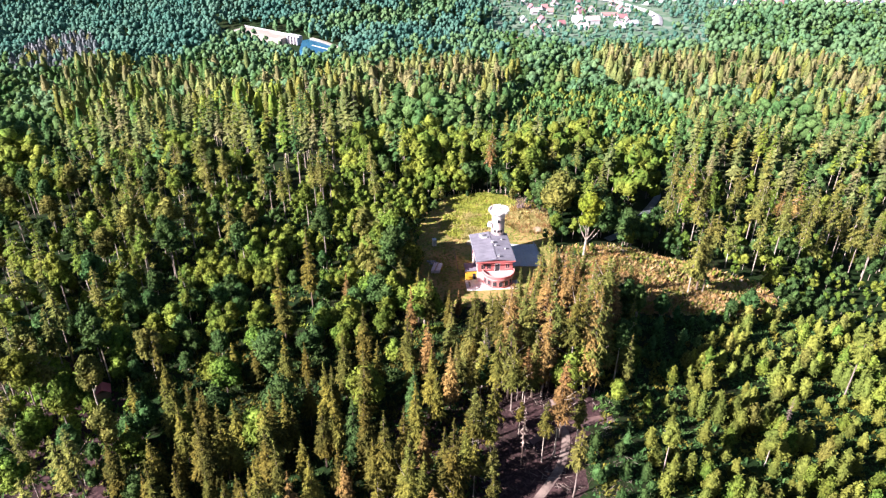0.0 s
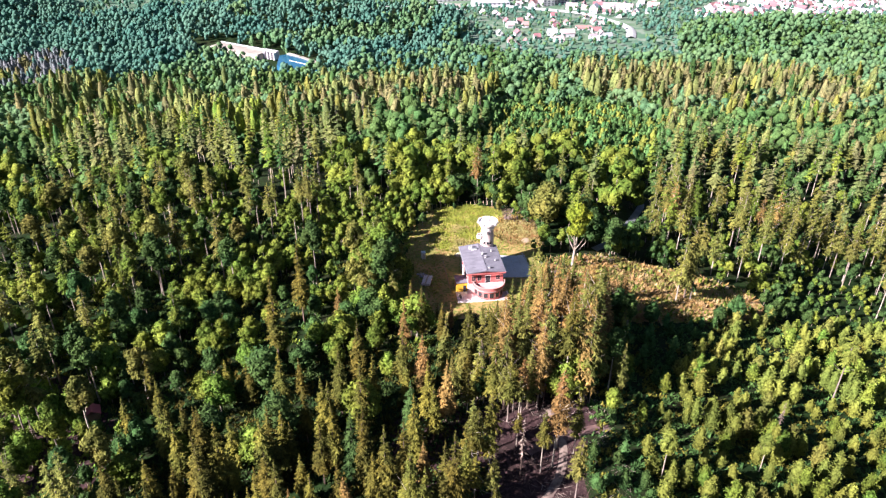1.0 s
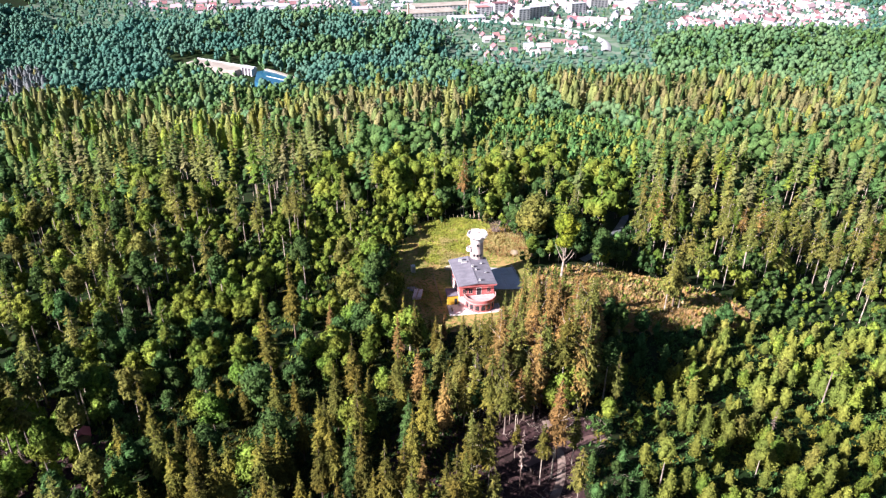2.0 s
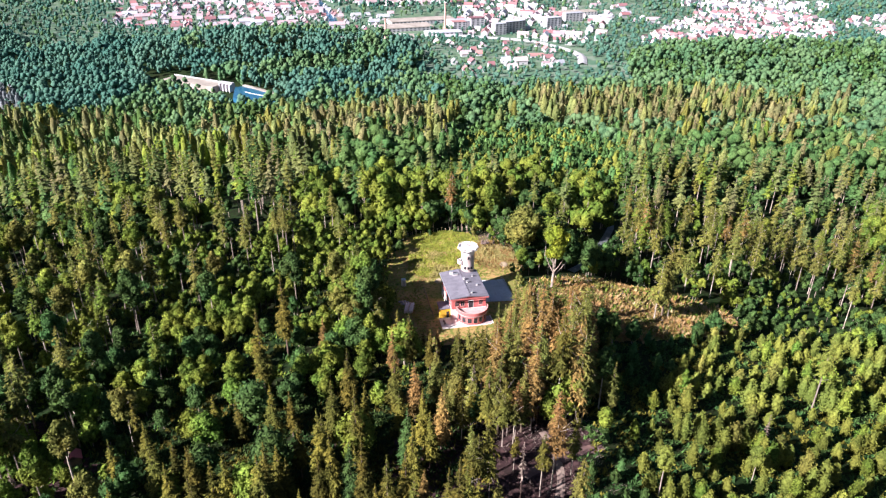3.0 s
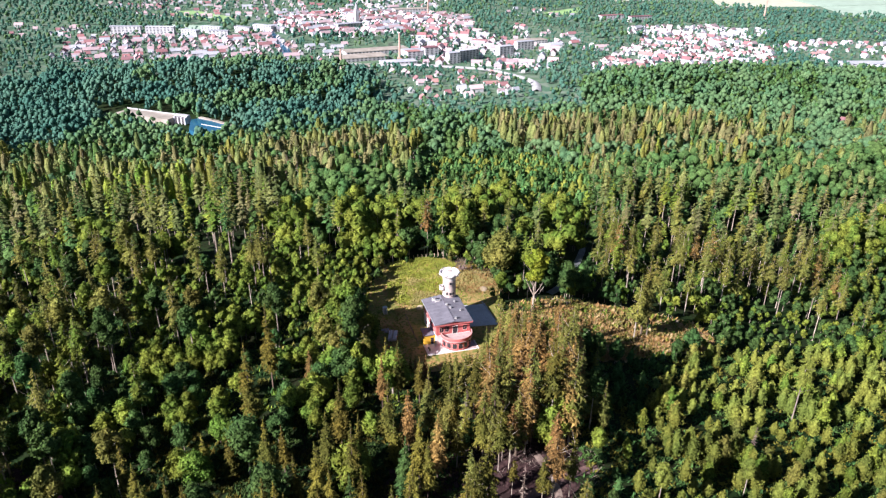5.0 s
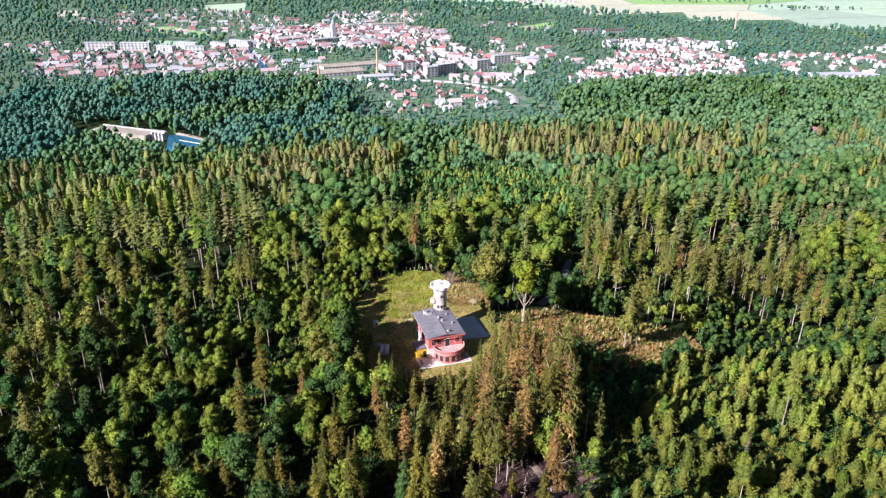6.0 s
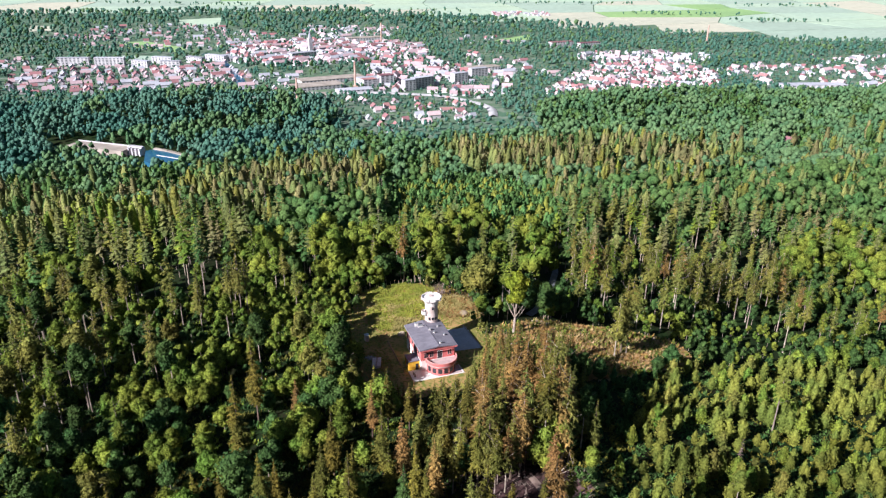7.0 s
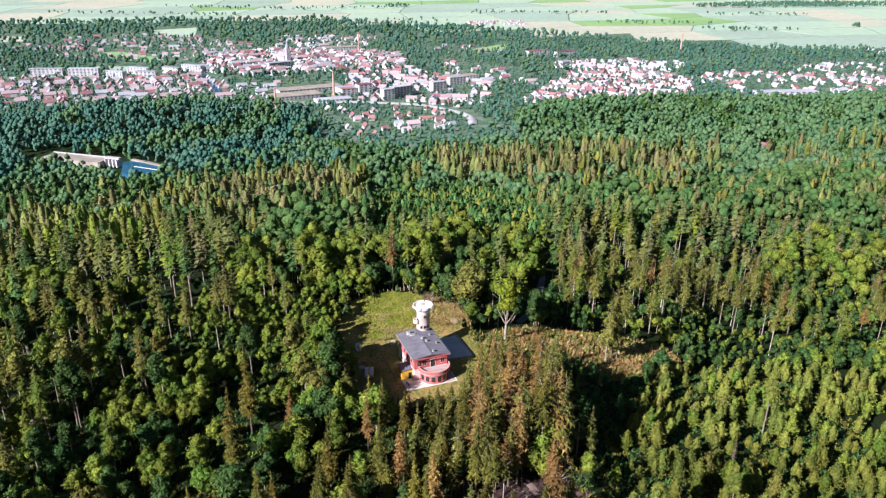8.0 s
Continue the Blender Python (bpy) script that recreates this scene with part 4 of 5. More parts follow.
for x, y, sx, sy, hz in ((-2.6, 5.6, 0.9, 0.7, 1.1), (-1.6, 4.6, 1.6, 0.4, 0.5), (0.3, 1.4, 0.5, 0.5, 0.6), (1.0, -0.4, 0.4, 0.4, 0.5), (0.9, -6.6, 0.5, 0.4, 0.5), (3.4, 3.4, 0.35, 0.35, 0.45), (3.6, -2.0, 0.35, 0.35, 0.45)):
    zr = 7.6 + rise * (1 - abs(x) / w)
    vent = bx("roof_vent", roof, WHITE, x - sx / 2, x + sx / 2, y - sy / 2, y + sy / 2, zr - 0.15, zr + hz, "small pale roof vent", 0.03)
    bx("vent_cap", vent, METAL, x - sx / 2 - 0.08, x + sx / 2 + 0.08, y - sy / 2 - 0.08, y + sy / 2 + 0.08, zr + hz, zr + hz + 0.09)
for x in (-3.6, -1.9, 3.6):
    window_in(house, x, 4.4, 1.1, 1.5, -7.03)
door = bx("balcony_door", house, DARKGLASS, -0.1, 1.3, -7.06, -6.95, 3.5, 5.9, "dark glazed balcony door")
bx("door_frame", door, WHITE, -0.2, -0.1, -7.09, -6.95, 3.5, 6.0), bx("door_frame", door, WHITE, 1.3, 1.4, -7.09, -6.95, 3.5, 6.0), bx("door_frame", door, WHITE, -0.1, 1.3, -7.09, -6.95, 5.9, 6.0)
for y in (-4.5, -1.5, 1.5, 4.5):
    window_in(house, y, 4.5, 1.2, 1.4, -5.13, -1, "x")
    window_in(house, y, 4.5, 1.2, 1.4, 5.13, 1, "x")
    if y > 0:
        window_in(house, y, 1.0, 1.2, 1.4, -5.1, -1, "x")
    window_in(house, y, 1.0, 1.2, 1.4, 5.1, 1, "x")
# round bay with a roof terrace
BAY = Matrix.Translation((0.9, -7.0, 0))
bay = part("bay_wall", ring(bmesh.new(), 4.0, 4.3, -0.9, 2.95, 180, 360, 24), RED, house, "half-round red bay")
bay.matrix_local = BAY
for k in range(7):
    w0 = 194 + k * 23.5
    wn_ = part("bay_window", ring(bmesh.new(), 4.28, 4.34, 0.7, 2.3, w0, w0 + 16, 3), DARKGLASS, bay)
    for a0 in (w0 - 1.2, w0 + 16):
        part("window_frame", ring(bmesh.new(), 4.28, 4.38, 0.6, 2.4, a0, a0 + 1.2, 1), PINK, wn_)
part("bay_deck", ring(bmesh.new(), 0.02, 4.75, 2.95, 3.2, 180, 360, 28), DECK, house, "rose paved balcony deck").matrix_local = BAY
parapet = part("bay_parapet", ring(bmesh.new(), 4.55, 4.72, 3.2, 4.15, 180, 360, 28), RED, house, "solid red balcony parapet")
parapet.matrix_local = BAY
part("coping", ring(bmesh.new(), 4.48, 4.79, 4.15, 4.24, 180, 360, 28), PINK, parapet)
# yellow annex
annex = bx("annex", house, YELLOW, -8.4, -5.1, -5.6, -1.6, -0.9, 3.0, "small yellow rendered annex")
bx("annex_roof", annex, ROOF, -8.6, -5.1, -5.8, -1.5, 3.0, 3.2)
bx("annex_door", annex, DARKGLASS, -6.4, -5.5, -5.64, -5.58, 0.0, 2.05)
bx("door_step", annex, WHITE, -6.6, -5.3, -6.2, -5.6, -0.3, 0.0)
window_in(annex, -3.6, 1.1, 0.9, 1.0, -8.4, -1, "x")

terrace = root("front_terrace", HOUSE, "pale paved terrace before the hut", "terrace", kind="structure")
bx("retaining_wall", terrace, WHITE, -8.4, 6.4, -11.6, -11.3, -2.4, 0.15), bx("retaining_wall", terrace, WHITE, -8.7, -8.4, -11.6, -5.8, -2.4, 0.15)
bx("retaining_wall", terrace, WHITE, 6.4, 6.7, -11.6, -7.0, -2.4, 0.15)
for i in range(10):
    for j in range(4):
        x0, y0 = -8.36 + i * 1.476, -11.26 + j * 1.06
        bx("paving_slab", terrace, WHITE if i < 6 else DECK, x0 + 0.01, x0 + 1.46, y0 + 0.01, y0 + 1.05, -0.3, 0.02 + 0.01 * ((i * 7 + j * 3) % 3))
for i in range(6):
    bx("paving_slab", terrace, WHITE, -8.36 + i * 0.75, -7.63 + i * 0.75, -7.0, -5.85, -0.3, 0.02 + 0.01 * (i % 2))
for k in range(5):
    bx("step", terrace, DECK, -2.0, 1.2, -11.95 - k * 0.34, -11.6 - k * 0.34, -2.4, -0.16 - k * 0.18)
bench = root("garden_bench", HOUSE @ pose(-7.6, -8.6, 0.03, 0, 0, 90), "dark wooden bench on the pale terrace", "bench")
bx("seat", bench, TIMBER, -0.8, 0.8, -0.22, 0.22, 0.42, 0.47), bx("backrest", bench, TIMBER, -0.8, 0.8, 0.2, 0.25, 0.55, 0.85)
for x in (-0.7, 0.7):
    bx("leg", bench, TIMBER, x - 0.04, x + 0.04, -0.2, 0.25, 0.0, 0.42), bx("back_post", bench, TIMBER, x - 0.04, x + 0.04, 0.25, 0.3, 0.0, 0.85)

yard = root("side_yard", pose(0, 0, 0), "grey paved yard beside the hut", "yard", kind="structure")
for i in range(4):
    for j in range(5):
        bx("paving_field", yard, YARD_SLAB, 22.0 + i * 2.5 - j * 0.25, 24.46 + i * 2.5 - j * 0.25, 184.5 + j * 2.9, 187.36 + j * 2.9, -4.6, -2.72)
kerb = bx("kerb", yard, CONCRETE_GREY, 0, 0.3, 0, 14.5, -1.6, 0.42, "pale low edge wall")
kerb.matrix_local = pose(32.1, 184.6, -3.0, 0, 0, 8)

# tower
tower = root("lookout_tower", pose(17.8, 191.4, -3.2), "round pale stone lookout tower with a mushroom top", "tower")


def lathe(profile, n=36, wave=0.0, waves=8):
    bm = bmesh.new()
    rows = [[bm.verts.new((r * (1 + wave * k * math.cos(waves * i * 2 * math.pi / n)) * math.cos(i * 2 * math.pi / n), r * (1 + wave * k * math.cos(waves * i * 2 * math.pi / n)) * math.sin(i * 2 * math.pi / n), z)) for i in range(n)] for r, z, k in profile]
    for a, b in zip(rows, rows[1:]):
        for i in range(n):
            bm.faces.new((a[i], a[(i + 1) % n], b[(i + 1) % n], b[i]))
    bm.faces.new(rows[0][::-1]), bm.faces.new(rows[-1])
    bmesh.ops.recalc_face_normals(bm, faces=bm.faces)
    return bm


shaft = part("shaft", lathe([(2.35, -1.5, 0), (2.3, 0.2, 0), (2.12, 6, 0), (2.0, 11, 0), (1.95, 14.2, 0)]), STONE, tower, "tapering pale stone shaft")
part("corbel", lathe([(1.98, 14.0, 0), (2.15, 14.9, 0), (2.8, 15.7, 1), (3.15, 15.95, 1)], 40, 0.06), WHITE, tower, "white flaring corbel")
part("platform", lathe([(3.12, 15.95, 1), (3.15, 16.08, 1), (2.4, 16.1, 0)], 40, 0.06), WHITE, tower)
for k in range(6):
    part("parapet", ring(bmesh.new(), 2.8, 3.05, 16.08, 16.55, k * 60 + 12, k * 60 + 62, 6), WHITE, tower, "white parapet segment")
hatch = bx("stair_hatch", tower, STONE, -0.5, 0.5, 0.5, 1.4, 16.1, 16.5)
for a, z in ((-118, 9.3), (-90, 9.3), (-62, 9.3), (-100, 5.2), (200, 11.5), (-90, 12.8)):
    m = pose(0, 0, 0, 0, 0, a)
    bm = bmesh.new(); box(bm, 1.75, 2.12, -0.3, 0.3, z, z + 0.85); bmesh.ops.transform(bm, matrix=m, verts=bm.verts); slot = part("window", bm, DARKGLASS, shaft, "small dark tower window")
    bm = bmesh.new(); box(bm, 1.9, 2.2, -0.42, 0.42, z - 0.14, z); bmesh.ops.transform(bm, matrix=m, verts=bm.verts); part("window_sill", bm, STONE, slot)
bal = part("side_balcony", ring(bmesh.new(), 0.0, 0.95, 11.0, 11.2, 0, 360, 16), WHITE, tower, "small round side balcony")
bal.matrix_local = Matrix.Translation((-2.3, -0.6, 0))
part("balcony_wall", ring(bmesh.new(), 0.82, 0.95, 11.2, 12.1, 0, 360, 16), WHITE, bal)

# small things in the yard
loo = root("portable_toilet", pose(-1.8, 196.6, float(land(-1.8, 196.6)), 0, 0, 12), "white portable toilet cabin on the grass", "toilet")
bx("body", loo, WHITE, -0.6, 0.6, -0.6, 0.6, 0.0, 2.2, bevel=0.05), bx("roof", loo, METAL, -0.66, 0.66, -0.66, 0.66, 2.2, 2.36, bevel=0.04)
bx("door", loo, METAL, -0.4, 0.4, -0.64, -0.6, 0.15, 2.0)
pile = root("board_stack", pose(-0.9, 182.6, float(land(-0.9, 182.6)), 0, 0, 78), "stack of pale boards lying on the grass", "boards")
g = np.random.default_rng(5)
for k in range(5):
    for i in range(5):
        o = bx("board", pile, WHITE if (i + k) % 3 else PALE_WOOD, -2.4, 2.4, -0.2, 0.2, 0, 0.16)
        o.matrix_local = pose(g.uniform(-0.25, 0.25), -1.05 + i * 0.52, 0.02 + k * 0.17, 0, 0, g.uniform(-2, 2))
heap = root("rubble_heap", pose(-2.6, 186.2, float(land(-2.6, 186.2))), "heap of grey rubble by the stacked boards", "rubble")


def rock(g, r, squash=0.7):
    bm = bmesh.new()
    bmesh.ops.create_icosphere(bm, subdivisions=2, radius=r)
    o = Vector(g.uniform(-50, 50, 3))
    for v in bm.verts:
        v.co *= 1 + 0.35 * noise.noise(v.co / r * 0.9 + o)
        v.co.z *= squash
    return bm


for k in range(14):
    o = part("stone", rock(g, g.uniform(0.2, 0.5)), CONCRETE_GREY if k % 2 else ROCK, heap)
    o.matrix_local = pose(g.normal(0, 0.8), g.normal(0, 0.9), 0.12)
pad = root("round_rock", pose(32.2, 206.4, float(land(32.2, 206.4))), "flat tan boulder at the edge of the mound", "boulder")
part("stone", rock(g, 1.9, 0.35), ROCK, pad)
for X, Y, r in ((9.6, 198.2, 1.2), (40.5, 186.2, 0.9), (42.2, 185.0, 1.0), (38.6, 187.6, 0.7), (44.5, 184.0, 0.8), (99.5, 196, 1.0), (97, 194.5, 0.7), (60, 200.5, 0.9)):
    b = root("boulder", pose(X, Y, float(land(X, Y)) + 0.1), "pale weathered boulder on rough ground", "boulder", "boulders by the house")
    part("stone", rock(g, r), ROCK, b)
fence = root("wooden_fence", pose(0, 0, 0), "dark weathered wooden fence beside the hut", "fence")
for k in range(9):
    u = k / 8
    X, Y = 4.4 + 1.6 * u, 193.5 - 17 * u
    z = float(land(X, Y))
    bx("post", fence, TIMBER, X - 0.07, X + 0.07, Y - 0.07, Y + 0.07, z - 0.4, z + 1.15)
    if k < 8:
        for hz in (0.45, 0.95):
            o = bx("rail", fence, TIMBER, -0.04, 0.04, -2.13, 0, -0.06, 0.06)
            o.matrix_local = pose(X, Y, z + hz, 0, 0, 5.4)
for k in range(26):
    u = k / 25
    X, Y = 2 + 40 * u, 236 + 4 * math.sin(u * 3.1) - 14 * max(0, u - 0.6)
    p_ = root("fence_post", pose(X, Y, float(land(X, Y)), 0, 0, k * 13), "pale wooden fence post at the meadow's edge", "post", "posts round the meadow")
    bx("post", p_, PALE_WOOD, -0.07, 0.07, -0.07, 0.07, -0.4, 1.3 + 0.2 * ((k * 7) % 3))

# felled logs, stumps and brash on the clearing
g = np.random.default_rng(12)
for k in range(46):
    X, Y = g.uniform(44, 104), g.uniform(168, 204)
    if not inside(CLEARING, [X], [Y])[0]:
        continue
    if k % 3:
        L, r = g.uniform(2, 6), g.uniform(0.12, 0.24)
        t = root("felled_log", pose(X, Y, float(land(X, Y)) + r * 0.9, 0, g.uniform(-4, 8), g.uniform(0, 180)), "felled log lying on the cleared slope", "log", "logs on the clearing")
        bm = bmesh.new()
        bmesh.ops.create_cone(bm, cap_ends=True, segments=9, radius1=r, radius2=r * 0.8, depth=L, matrix=Matrix.Rotation(radians(90), 4, "Y"))
        part("stem", bm, BARK if k % 2 else PALE_WOOD, t)
    else:
        t = root("tree_stump", pose(X, Y, float(land(X, Y))), "cut tree stump on the cleared slope", "stump", "stumps on the clearing")
        bm = bmesh.new()
        bmesh.ops.create_cone(bm, cap_ends=True, segments=9, radius1=0.42, radius2=0.3, depth=0.9, matrix=Matrix.Translation((0, 0, 0.1)))
        part("stump", bm, BARK_DARK, t)
        bm = bmesh.new()
        bmesh.ops.create_cone(bm, cap_ends=True, segments=9, radius1=0.27, radius2=0.27, depth=0.02, matrix=Matrix.Translation((0, 0, 0.57)))
        part("cut_face", bm, PALE_WOOD, t)


def strew(name, poly, n, make, mats, label, category, seed, lim=None, spread=7.0):
    """Countless small bits over a stretch of ground, as one mesh."""
    g = np.random.default_rng(seed)
    xs, ys = [p[0] for p in poly], [p[1] for p in poly]
    x, y = g.uniform(min(xs), max(xs), n), g.uniform(min(ys), max(ys), n)
    ok = inside(poly, x, y)
    if lim is not None:
        ok &= lim(x, y)
    x, y = x[ok], y[ok]
    z = land(x, y)
    vs, fs, ms, base = [], [], [], 0
    pick = np.clip((patch(x, y, spread, seed) + g.normal(0, 0.11, len(x))) * len(mats), 0, len(mats) - 1).astype(int)
    for X, Y, Z, P in zip(x, y, z, pick):
        v, f = make(g)
        v = v * g.uniform(0.6, 1.5)
        vs.append(v + (X, Y, Z)), fs.append(f + base), ms.append(np.full(len(f), P))
        base += len(v)
    return tagged(new(name, soup(name, np.concatenate(vs), np.concatenate(fs), mats, np.concatenate(ms))), label, category, kind="stuff")


def tuft(size, tall_):
    def make(g):
        n = 7
        w = g.uniform(0, 6.28, n)
        r, h = size * g.uniform(0.4, 1.0, n), tall_ * g.uniform(0.5, 1.1, n)
        o = g.normal(0, size * 0.35, (n, 2))
        d = np.stack([np.cos(w), np.sin(w)], -1)
        s = np.stack([-d[:, 1], d[:, 0]], -1) * size * 0.28
        a, b = np.column_stack([o + s, np.full(n, -0.05)]), np.column_stack([o - s, np.full(n, -0.05)])
        c_ = np.column_stack([o + d * r[:, None], h])
        return np.stack([a, b, c_], 1).reshape(-1, 3), np.arange(n * 3).reshape(-1, 3)
    return make


def brash(g):
    pieces = []
    for _ in range(3):
        w, L, r = g.uniform(0, 6.28), g.uniform(0.5, 1.8), g.uniform(0.02, 0.06)
        d = np.array([math.cos(w), math.sin(w), g.uniform(-0.1, 0.45)]) * L
        o = np.append(g.normal(0, 0.5, 2), 0.1)
        pieces.append(tube([o, o + d], [r, r * 0.5], 3))
    return merge(pieces)


def outside_house(x, y):
    return ~inside([(4, 168), (3, 195), (18, 200), (33, 200), (33, 183), (22, 168)], x, y)


RUST = shade("dry_bracken", (0.40, 0.225, 0.085), (0.29, 0.17, 0.065), 0.2, 2)
STRAW = shade("dry_grass", (0.42, 0.33, 0.12), (0.30, 0.25, 0.08), 0.2, 2)
LUSH = shade("fresh_grass", (0.31, 0.31, 0.04), (0.21, 0.23, 0.03), 0.2, 2)
strew("meadow_grass", [(0, 205), (3, 236), (18, 240), (28, 232), (22, 208), (8, 200)], 5200, tuft(0.45, 0.5), [STRAW, LUSH, LUSH, LUSH], "tall yellow-green meadow grass behind the hut", "grass", 51)
strew("yard_tufts", YARD, 8000, tuft(0.4, 0.26), [RUST, LEAF["green"], STRAW, LUSH, RUST, LEAF["green"]], "short dry grass round the hut", "grass", 52, outside_house)
strew("mound_bracken", [(21, 222), (34, 228), (40, 215), (38, 204), (27, 204), (21, 210)], 2600, tuft(0.6, 0.6), [RUST, STRAW, LEAF["brown"]], "rusty bracken on the mound behind the tower", "bracken", 53)
strew("mound_brushwood", [(26, 218), (37, 214), (41, 224), (37, 233), (27, 234)], 900, brash, [BARK_DARK, BARK_DARK, TIMBER], "dark heaped brushwood on the mound behind the tower", "branches", 60)
strew("clearing_bracken", CLEARING, 11000, tuft(0.8, 0.42), [LUSH, STRAW, CUT, RUST, CUT, RUST, CUT, LEAF["olive"], LUSH], "dry bracken and grass on the cleared slope", "bracken", 54)
strew("clearing_scrub", CLEARING, 2600, tuft(1.2, 1.0), [RUST, LEAF["green"], CUT, LEAF["brown"], LEAF["olive"], RUST], "waist-high rusty scrub on the cleared slope", "scrub", 61, spread=4.0)
strew("brash_wood", CLEARING, 1300, brash, [BARK, BARK_DARK, BARK_DARK], "scattered brash and branches on the cleared slope", "branches", 55)
strew("forest_floor_brash", [(-5, 92), (0, 135), (30, 150), (42, 135), (40, 92)], 700, brash, [BARK_DARK, BARK_DARK, BARK], "twigs and litter on the forest floor", "branches", 56)
strew("undergrowth", [(-110, 95), (-110, 240), (-5, 240), (-6, 165), (30, 160), (34, 95)], 9000, tuft(0.9, 0.9), [LEAF["green"], LEAF["deep"], LEAF["olive"]], "low green undergrowth beneath the trees", "undergrowth", 57,
      lambda x, y: ((x < -62) | (y > 150)))

# low growth in dark leaf tints, which deepen the shaded gaps by colour
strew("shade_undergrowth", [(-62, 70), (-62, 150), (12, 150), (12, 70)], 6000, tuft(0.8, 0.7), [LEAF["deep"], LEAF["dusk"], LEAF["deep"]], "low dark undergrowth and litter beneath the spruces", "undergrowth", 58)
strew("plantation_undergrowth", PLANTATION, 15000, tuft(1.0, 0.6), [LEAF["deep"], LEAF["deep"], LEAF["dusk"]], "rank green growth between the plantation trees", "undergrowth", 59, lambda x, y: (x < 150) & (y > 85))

# the yellow-green tree with a forked pale stem
lime = root("yellow_green_tree", pose(45.5, 192.5, float(land(45.5, 192.5))), "broadleaf tree with yellow-green crown and forked pale trunk", "tree")
g = np.random.default_rng(8)
arms = [tube([(0, 0, -0.6), (0.1, 0, 4), (0.4, 0.1, 8.5), (0.9, 0.3, 14), (1.0, 0.4, 18)], [0.5, 0.42, 0.33, 0.2, 0.06], 8)]
for a, z0, reach, up in ((0.3, 5.0, 4.5, 4.0), (2.8, 6.0, 3.0, 6.5), (1.6, 7.0, 2.6, 6.0), (4.4, 7.5, 3.0, 5.0), (5.6, 6.2, 3.4, 6.5), (3.4, 9, 2.6, 5)):
    o, e_ = np.array([0.15, 0, z0]), np.array([math.cos(a) * reach, math.sin(a) * reach, z0 + up])
    arms.append(tube([o, o * 0.5 + e_ * 0.5 - [0, 0, 0.4], e_], [0.24, 0.17, 0.05], 6))
new("trunk", soup("trunk", *merge(arms), [BARK], smooth=True)).parent = lime
v_, f_ = leafage(14, 5.0, g, 24, 4200, 0.5, 0.0, True, 0.66)
new("crown", soup("crown", v_ + (0.4, 0.2, 9.0), f_, [LEAF["lime"]])).parent = lime
# red-roofed hide and bare patch in the wood
hide = root("wooden_hide", pose(-80, 128, float(land(-80, 128)), 0, 0, 25), "small reddish timber hide among the trees", "hut")
bx("wall", hide, TIMBER, -1.6, 1.6, -1.3, 1.3, -0.4, 2.3)
part("roof", gable_roof(3.2, 2.6, 2.3, 1.1, 0.35, 0.12), RED, hide, "reddish pitched roof")

# ---- valley: weir, fields, town ----
CONCRETE = shade("pale_concrete", (0.42, 0.35, 0.30), (0.30, 0.25, 0.21), 0.06, 0.8)
WATER = shade("reservoir_water", (0.03, 0.11, 0.19), (0.025, 0.09, 0.16), 0.02, 0.3, rough=0.12)
GLASS = shade("dark_window_glass", (0.05, 0.06, 0.08), (0.04, 0.05, 0.06), 0.5, 2, rough=0.15)
# town roofs and walls greyed and paled, some distance haze in the colour
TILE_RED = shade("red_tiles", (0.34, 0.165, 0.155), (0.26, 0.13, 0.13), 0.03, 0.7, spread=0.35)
TILE_ROSE = shade("muted_tiles", (0.50, 0.35, 0.35), (0.42, 0.30, 0.31), 0.03, 0.7, spread=0.3)
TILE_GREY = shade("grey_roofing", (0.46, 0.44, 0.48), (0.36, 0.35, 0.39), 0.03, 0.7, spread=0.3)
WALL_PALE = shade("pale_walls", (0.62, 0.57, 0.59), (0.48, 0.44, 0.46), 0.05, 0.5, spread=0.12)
BRICK = shade("chimney_brick", (0.55, 0.36, 0.29), (0.44, 0.28, 0.23), 0.1, 1.0)
WET = [(-166, 858), (-162, 815), (-138, 780), (-108, 768), (-101, 797), (-122, 830), (-140, 850), (-156, 864)]


def slab_mesh(name, poly, z0, z1, material):
    n = len(poly)
    v = [(x, y, z) for z in (z0, z1) for x, y in poly]
    bm = bmesh.new()
    q = [bm.verts.new(p) for p in v]
    bm.faces.new(q[:n][::-1]), bm.faces.new(q[n:])
    for i in range(n):
        bm.faces.new((q[i], q[(i + 1) % n], q[n + (i + 1) % n], q[n + i]))
    me = bpy.data.meshes.new(name)
    bm.to_mesh(me)
    bm.free()
    me.materials.append(material)
    return me


POND_Z = float(land(-125, 816)) + 5.0
tagged(new("reservoir_water", slab_mesh("reservoir_water", WET, POND_Z - 9, POND_Z, WATER)), "calm blue reservoir water behind the weir", "water", kind="structure")
bank = root("concrete_bank", pose(0, 0, 0), "pale concrete embankment round the reservoir", "embankment", kind="structure")
for (xa, ya), (xb, yb) in zip(WET[2:], WET[3:]):
    L, w = math.hypot(xb - xa, yb - ya), math.degrees(math.atan2(yb - ya, xb - xa))
    bm = bmesh.new()
    box(bm, -0.8, L + 0.8, -2.0, 2.0, -8, 1.2)
    ob = part("bank_slab", bm, CONCRETE, bank)
    ob.matrix_local = pose(xa, ya, POND_Z, 0, 0, w)
weir = root("weir", pose(-172, 863, POND_Z, 0, 0, -32), "white concrete weir with gate piers beside the water", "weir")
bm = bmesh.new(); box(bm, -92, -14, -15, 7, -9, 1.0); part("apron", bm, CONCRETE, weir, "long pale concrete apron")
bm = bmesh.new(); box(bm, -94, -14, 5.9, 6.6, 1.0, 2.3); part("parapet", bm, WALL_PALE, weir)
